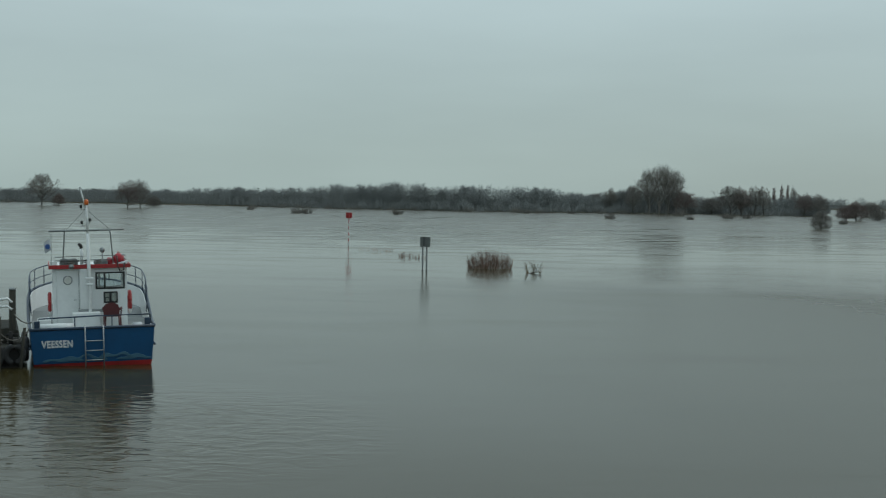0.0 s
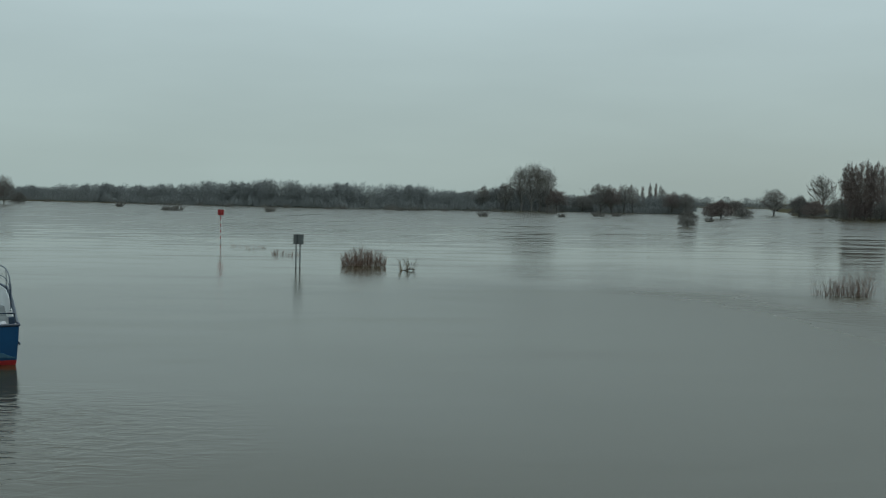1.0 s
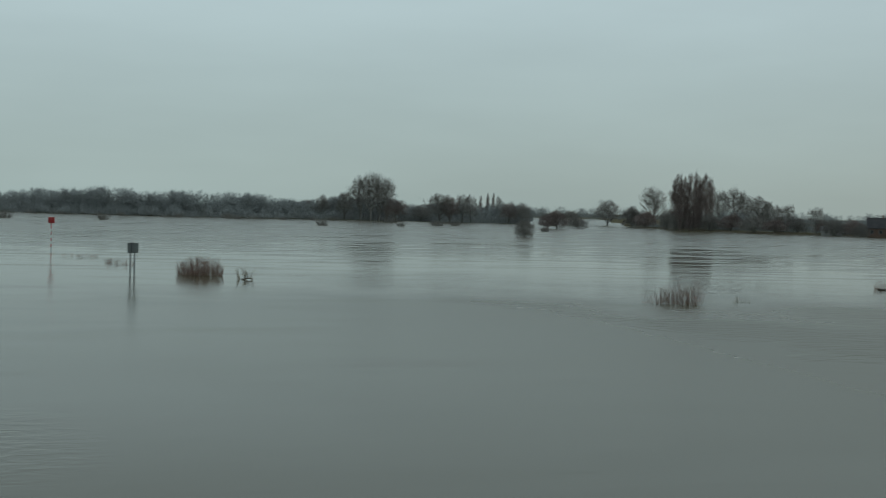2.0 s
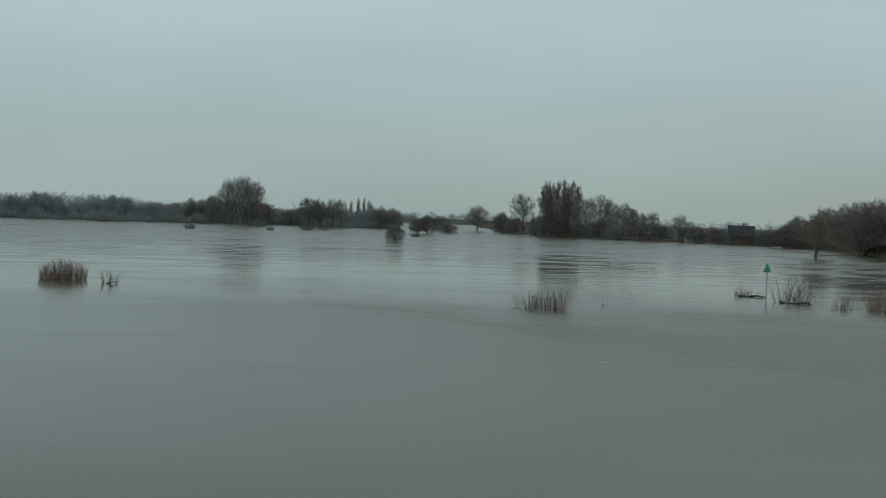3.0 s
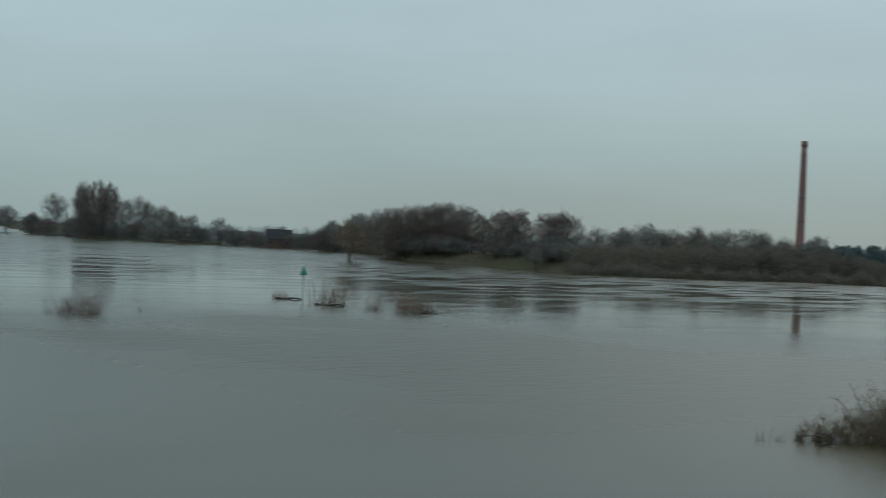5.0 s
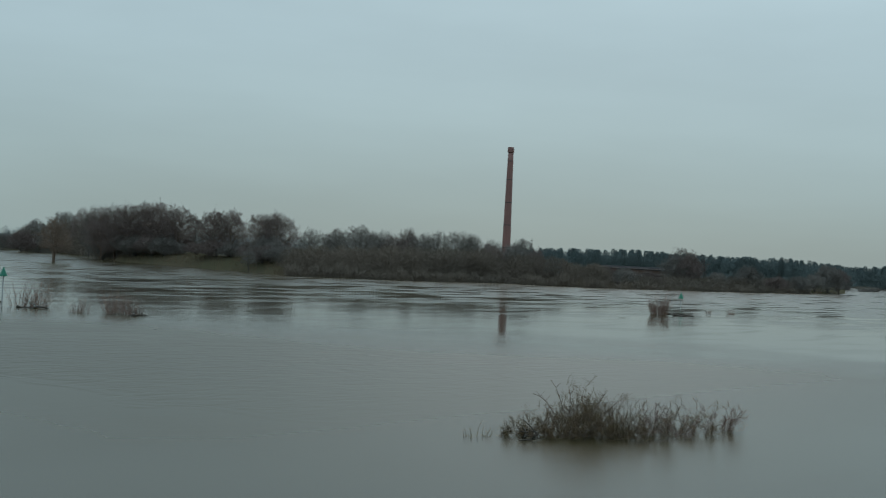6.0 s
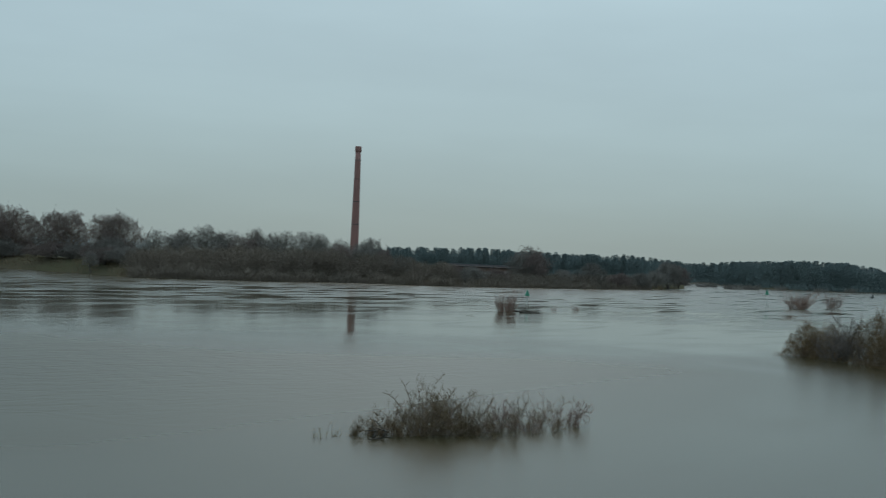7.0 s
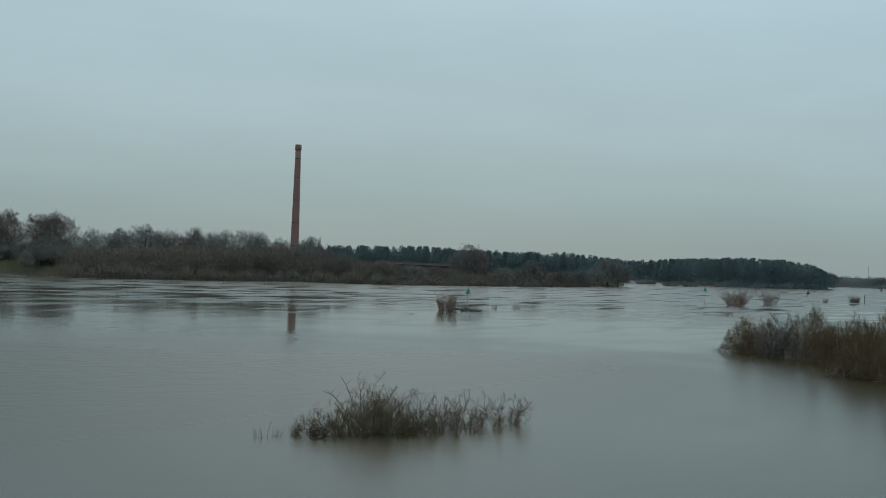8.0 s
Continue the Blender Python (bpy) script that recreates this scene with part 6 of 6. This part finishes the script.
# ---- river signs and beacons ----
def build_sign():
    s = thing("river_sign", "grey river sign on two steel posts, seen from the back", "sign", Matrix.Translation(polar(-0.77, 98.7)))
    for x in (-0.17, 0.13):
        part("post", Geo().tube([(x - 0.012, 0, -3), (x, 0, 2.45)], 0.06, 10), M_SIGN, s, "", True)
    part("panel", Geo().box((-0.40, -0.10, 1.72), (-0.14, -0.06, 2.46), 0.01, Matrix.Rotation(radians(8), 4, "Z")), M_SIGN, s, "grey sheet panel")
    part("panel", Geo().box((-0.06, -0.10, 1.72), (0.40, -0.06, 2.46), 0.01, Matrix.Rotation(radians(-8), 4, "Z")), M_SIGN, s, "grey sheet panel")
    part("bracket", Geo().box((-0.14, -0.14, 1.74), (-0.06, 0.05, 2.50), 0.008), M_SIGN_DARK, s, "dark vertical bracket")
    for z in (1.85, 2.32):
        part("cross_rail", Geo().box((-0.38, -0.05, z), (0.40, 0.06, z + 0.05), 0.006), M_SIGN_DARK, s)


build_sign()


def build_red_beacon():
    s = thing("red_beacon", "red square river beacon on a red and white banded pole", "beacon", Matrix.Translation(polar(-4.10, 147.3)))
    part("board", Geo().box((-0.34, -0.03, 2.93), (0.34, 0.03, 3.56), 0.01).box((-0.03, -0.34, 2.93), (0.03, 0.34, 3.56), 0.01), M_RED, s, "red square topmark of crossed boards")
    z = -3.0
    part("pole", Geo().tube([(-0.02, 0, -3), (-0.01, 0, 0.35)], 0.045, 8), M_STEEL, s, "", True)
    for i in range(8):
        z0 = 0.35 + i * 0.33
        part("pole_band", Geo().tube([(-0.01, 0, z0), (-0.01 + 0.001 * i, 0, z0 + 0.33)], 0.05, 8), M_RED if i % 2 == 0 or i > 5 else M_WHITE, s, "", True)


build_red_beacon()


def green_beacon(az, d, top, size, label):
    s = thing("green_beacon", label, "beacon", Matrix.Translation(polar(az, d)), "green beacons")
    part("pole", Geo().tube([(-0.03, 0, -3), (0, 0, top - size)], 0.045, 8), M_STEEL, s, "grey steel pole", True)
    part("cone", Geo().lathe([(size * 0.44, 0), (size * 0.44, 0.03), (0.03, size), (0.01, size + 0.02)], 16, (0, 0, top - size)), M_GREEN, s, "green conical topmark")
    part("collar", Geo().lathe([(size * 0.5, 0), (size * 0.5, 0.05)], 16, (0, 0, top - size - 0.05)), M_GREEN, s, "green base ring")


green_beacon(31.98, 102, 2.92, 0.62, "green cone beacon on a thin pole in the flood")
green_beacon(60.70, 178, 2.0, 0.75, "green cone beacon behind a drowned willow")
green_beacon(70.85, 242, 2.7, 0.8, "dark green beacon far out on the river")


def small_buoy(az, d, h):
    s = thing("channel_buoy", "small dark channel buoy far out on the river", "buoy", Matrix.Translation(polar(az, d)), "channel buoys")
    part("float", Geo().lathe([(0.2, -0.4), (0.5, -0.1), (0.5, 0.25), (0.12, 0.55)], 14), M_SIGN_DARK, s, "", True)
    part("topmark", Geo().lathe([(0.3, 0), (0.3, 0.03), (0.02, h - 0.5)], 12, (0, 0, 0.5)), M_SIGN_DARK, s)


small_buoy(75.09, 390, 1.15)
small_buoy(78.0, 560, 1.3)
pst = thing("river_post", "dark post standing out in the river", "post", Matrix.Translation(polar(77.35, 291)))
part("shaft", Geo().tube([(0, 0, -3), (0, 0, 1.5)], 0.09, 8), M_SIGN_DARK, pst, "", True)
part("top_plate", Geo().box((-0.2, -0.05, 1.1), (0.2, 0.05, 1.65), 0.02), M_SIGN_DARK, pst)
for az, d, h in ((52.15, 288, 2.2), (52.35, 288, 2.2)):
    pst = thing("bank_post", "short dark post on the river bank", "post", Matrix.Translation(polar(az, d, ground_height(az, d))), "posts on the bank")
    part("shaft", Geo().tube([(0, 0, -0.4), (0, 0, h - 0.6)], 0.14, 8), M_SIGN_DARK, pst, "", True)


def driftwood(az, d, length, seed, label, limbs=4):
    rng = np.random.default_rng(seed)
    t = thing("driftwood", label, "driftwood", Matrix.Translation(polar(az, d)) @ Matrix.Rotation(-radians(az) + rng.normal(0, 0.15), 4, "Z"), "driftwood")
    xs = np.linspace(-length / 2, length / 2, 7)
    part("log", Geo().tube([(x, rng.normal(0, 0.03), 0.05 + 0.05 * math.sin(3 * x) + rng.normal(0, 0.03)) for x in xs], list(np.linspace(0.045, 0.02, 7) * length)), M_DRIFT, t, "", True)
    for i in range(limbs):
        x = rng.uniform(-length * 0.4, length * 0.45)
        part("branch", Geo().tube([(x, 0, 0.05), (x + 0.1, 0.05, 0.25), (x + rng.normal(0, 0.2), 0.05, rng.uniform(0.25, 0.7))], [0.035, 0.025, 0.01], 6), M_DRIFT, t, "", True)


driftwood(60.85, 148, 2.3, 1, "dark drift log caught against a willow")
driftwood(60.5, 152, 2.2, 2, "dark drift log caught against a willow")
driftwood(58.24, 134, 0.7, 3, "small dark drift stick floating on the river", 0)
driftwood(33.2, 101.5, 2.3, 4, "dark drift lodged under willow stalks")
driftwood(31.4, 108.5, 2.2, 5, "dark drift lodged under willow stalks")
driftwood(37.5, 96, 1.4, 6, "dark drift lodged under willow stalks")
driftwood(54.6, 39.9, 0.7, 7, "dark broken stick beside a drowned shrub")


driftwood(3.95, 96.5, 1.2, 8, "dark drift stick among thin twigs", 2)


# ---- chimney and buildings ----
def build_chimney():
    D = 350
    z0 = ground_height(53.12, D) - 0.3
    c = thing("factory_chimney", "tall tapering red-brick factory chimney behind a thicket", "chimney", Matrix.Translation(polar(53.10, D, 0)))
    prof = []
    for t in np.linspace(0, 1, 12):
        prof.append((1.22 - 0.49 * t, z0 + t * (33.2 - z0)))
    part("shaft", Geo().lathe(prof, 24), M_BRICK_RED, c, "soot-darkened red brick shaft", True)
    part("collar", Geo().lathe([(0.73, 33.2), (0.86, 33.35), (0.88, 33.9), (0.82, 34.6), (0.80, 34.75)], 24), M_BRICK_RED, c, "sooty corbelled brick collar", True)
    for z in (8, 14, 20, 26, 31):
        r = 1.22 - 0.49 * (z - z0) / (33.2 - z0) + 0.025
        part("iron_band", Geo().lathe([(r, z), (r, z + 0.16)], 24), M_SIGN_DARK, c, "", True)
    part("plinth", Geo().box((-1.9, -1.9, z0 - 0.5), (1.9, 1.9, z0 + 3.5), 0.05), M_BRICK_RED, c)


build_chimney()


def gable_house(name, label, az, d, length, width, eave, ridge, turn, wall, roof, chimney=True, windows=3):
    z0 = ground_height(az, d)
    h = thing(name, label, "house", Matrix.Translation(polar(az, d, z0)) @ Matrix.Rotation(radians(turn - az), 4, "Z"))
    L, W2 = length / 2, width / 2
    part("wall", Geo().slab([(-W2, -0.4), (W2, -0.4), (W2, eave), (0, ridge - 0.12), (-W2, eave)], "x", -L, L), wall, h)
    for s in (1, -1):
        part("roof", Geo().slab([(0, ridge + 0.05), (s * (W2 + 0.35), eave - 0.25), (s * (W2 + 0.35), eave - 0.10), (0, ridge + 0.22)], "x", -L - 0.3, L + 0.3), roof, h)
    if chimney:
        part("chimney", Geo().box((0.3, -0.3, ridge - 0.4), (0.9, 0.3, ridge + 1.0), 0.03), wall, h, "brick chimney stack")
    for i in range(windows):
        x = -L + (i + 0.5) * length / windows
        w = part("window", Geo().box((x - 0.55, -W2 - 0.05, 0.9), (x + 0.55, -W2 + 0.02, 2.1), 0.02), M_CONCRETE, h, "grey window frame")
        part("pane", Geo().box((x - 0.45, -W2 - 0.07, 1.0), (x + 0.45, -W2 - 0.04, 2.0)), M_BLACK, w)


gable_house("house", "dark-roofed brick house on the far bank among scrub", 30.85, 438, 8.0, 7.0, 2.8, 5.8, 0, M_WALL_BRICK, M_ROOF_DARK)
gable_house("shed", "low pale shed among scrub on the far bank", 28.9, 446, 6.5, 4.0, 2.0, 2.9, 0, M_WHITE_FAR, M_ROOF_DARK, False, 2)
gable_house("shed", "long low brickworks shed behind the spit", 58.8, 345, 20, 8.0, 3.3, 3.6, 0, M_WALL_BRICK, M_ROOF_DARK, False, 6)


def caravan(az, d, w, label):
    z0 = ground_height(az, d)
    c = thing("caravan", label, "caravan", Matrix.Translation(polar(az, d, z0)) @ Matrix.Rotation(radians(-az), 4, "Z"))
    part("body", Geo().box((-w / 2, -1, 0.5), (w / 2, 1, 2.5), 0.25), M_WHITE_FAR, c)
    part("window", Geo().box((-w * 0.3, -1.03, 1.3), (w * 0.3, -0.99, 1.9), 0.02), M_BLACK, c)
    for x in (-0.5, 0.5):
        part("wheel", Geo().tube([(x, -1.0, 0.32), (x, -0.8, 0.32)], 0.32, 12), M_BLACK, c)


caravan(26.9, 458, 3.2, "pale caravan between trees on the far bank")
caravan(29.4, 458, 3.0, "small pale caravan on the far bank")


def radio_mast(az, d, h):
    t = thing("radio_mast", "faint lattice mast on the far shore", "mast", Matrix.Translation(polar(az, d, ground_height(az, d))))
    part("lattice", Geo().tube([(0, 0, -1), (0, 0, h)], [0.40, 0.2], 4), M_STEEL, t)
    part("aerial", Geo().tube([(0, 0, h), (0, 0, h + 3)], 0.3, 6), M_STEEL, t)


radio_mast(77.46, 2400, 21)
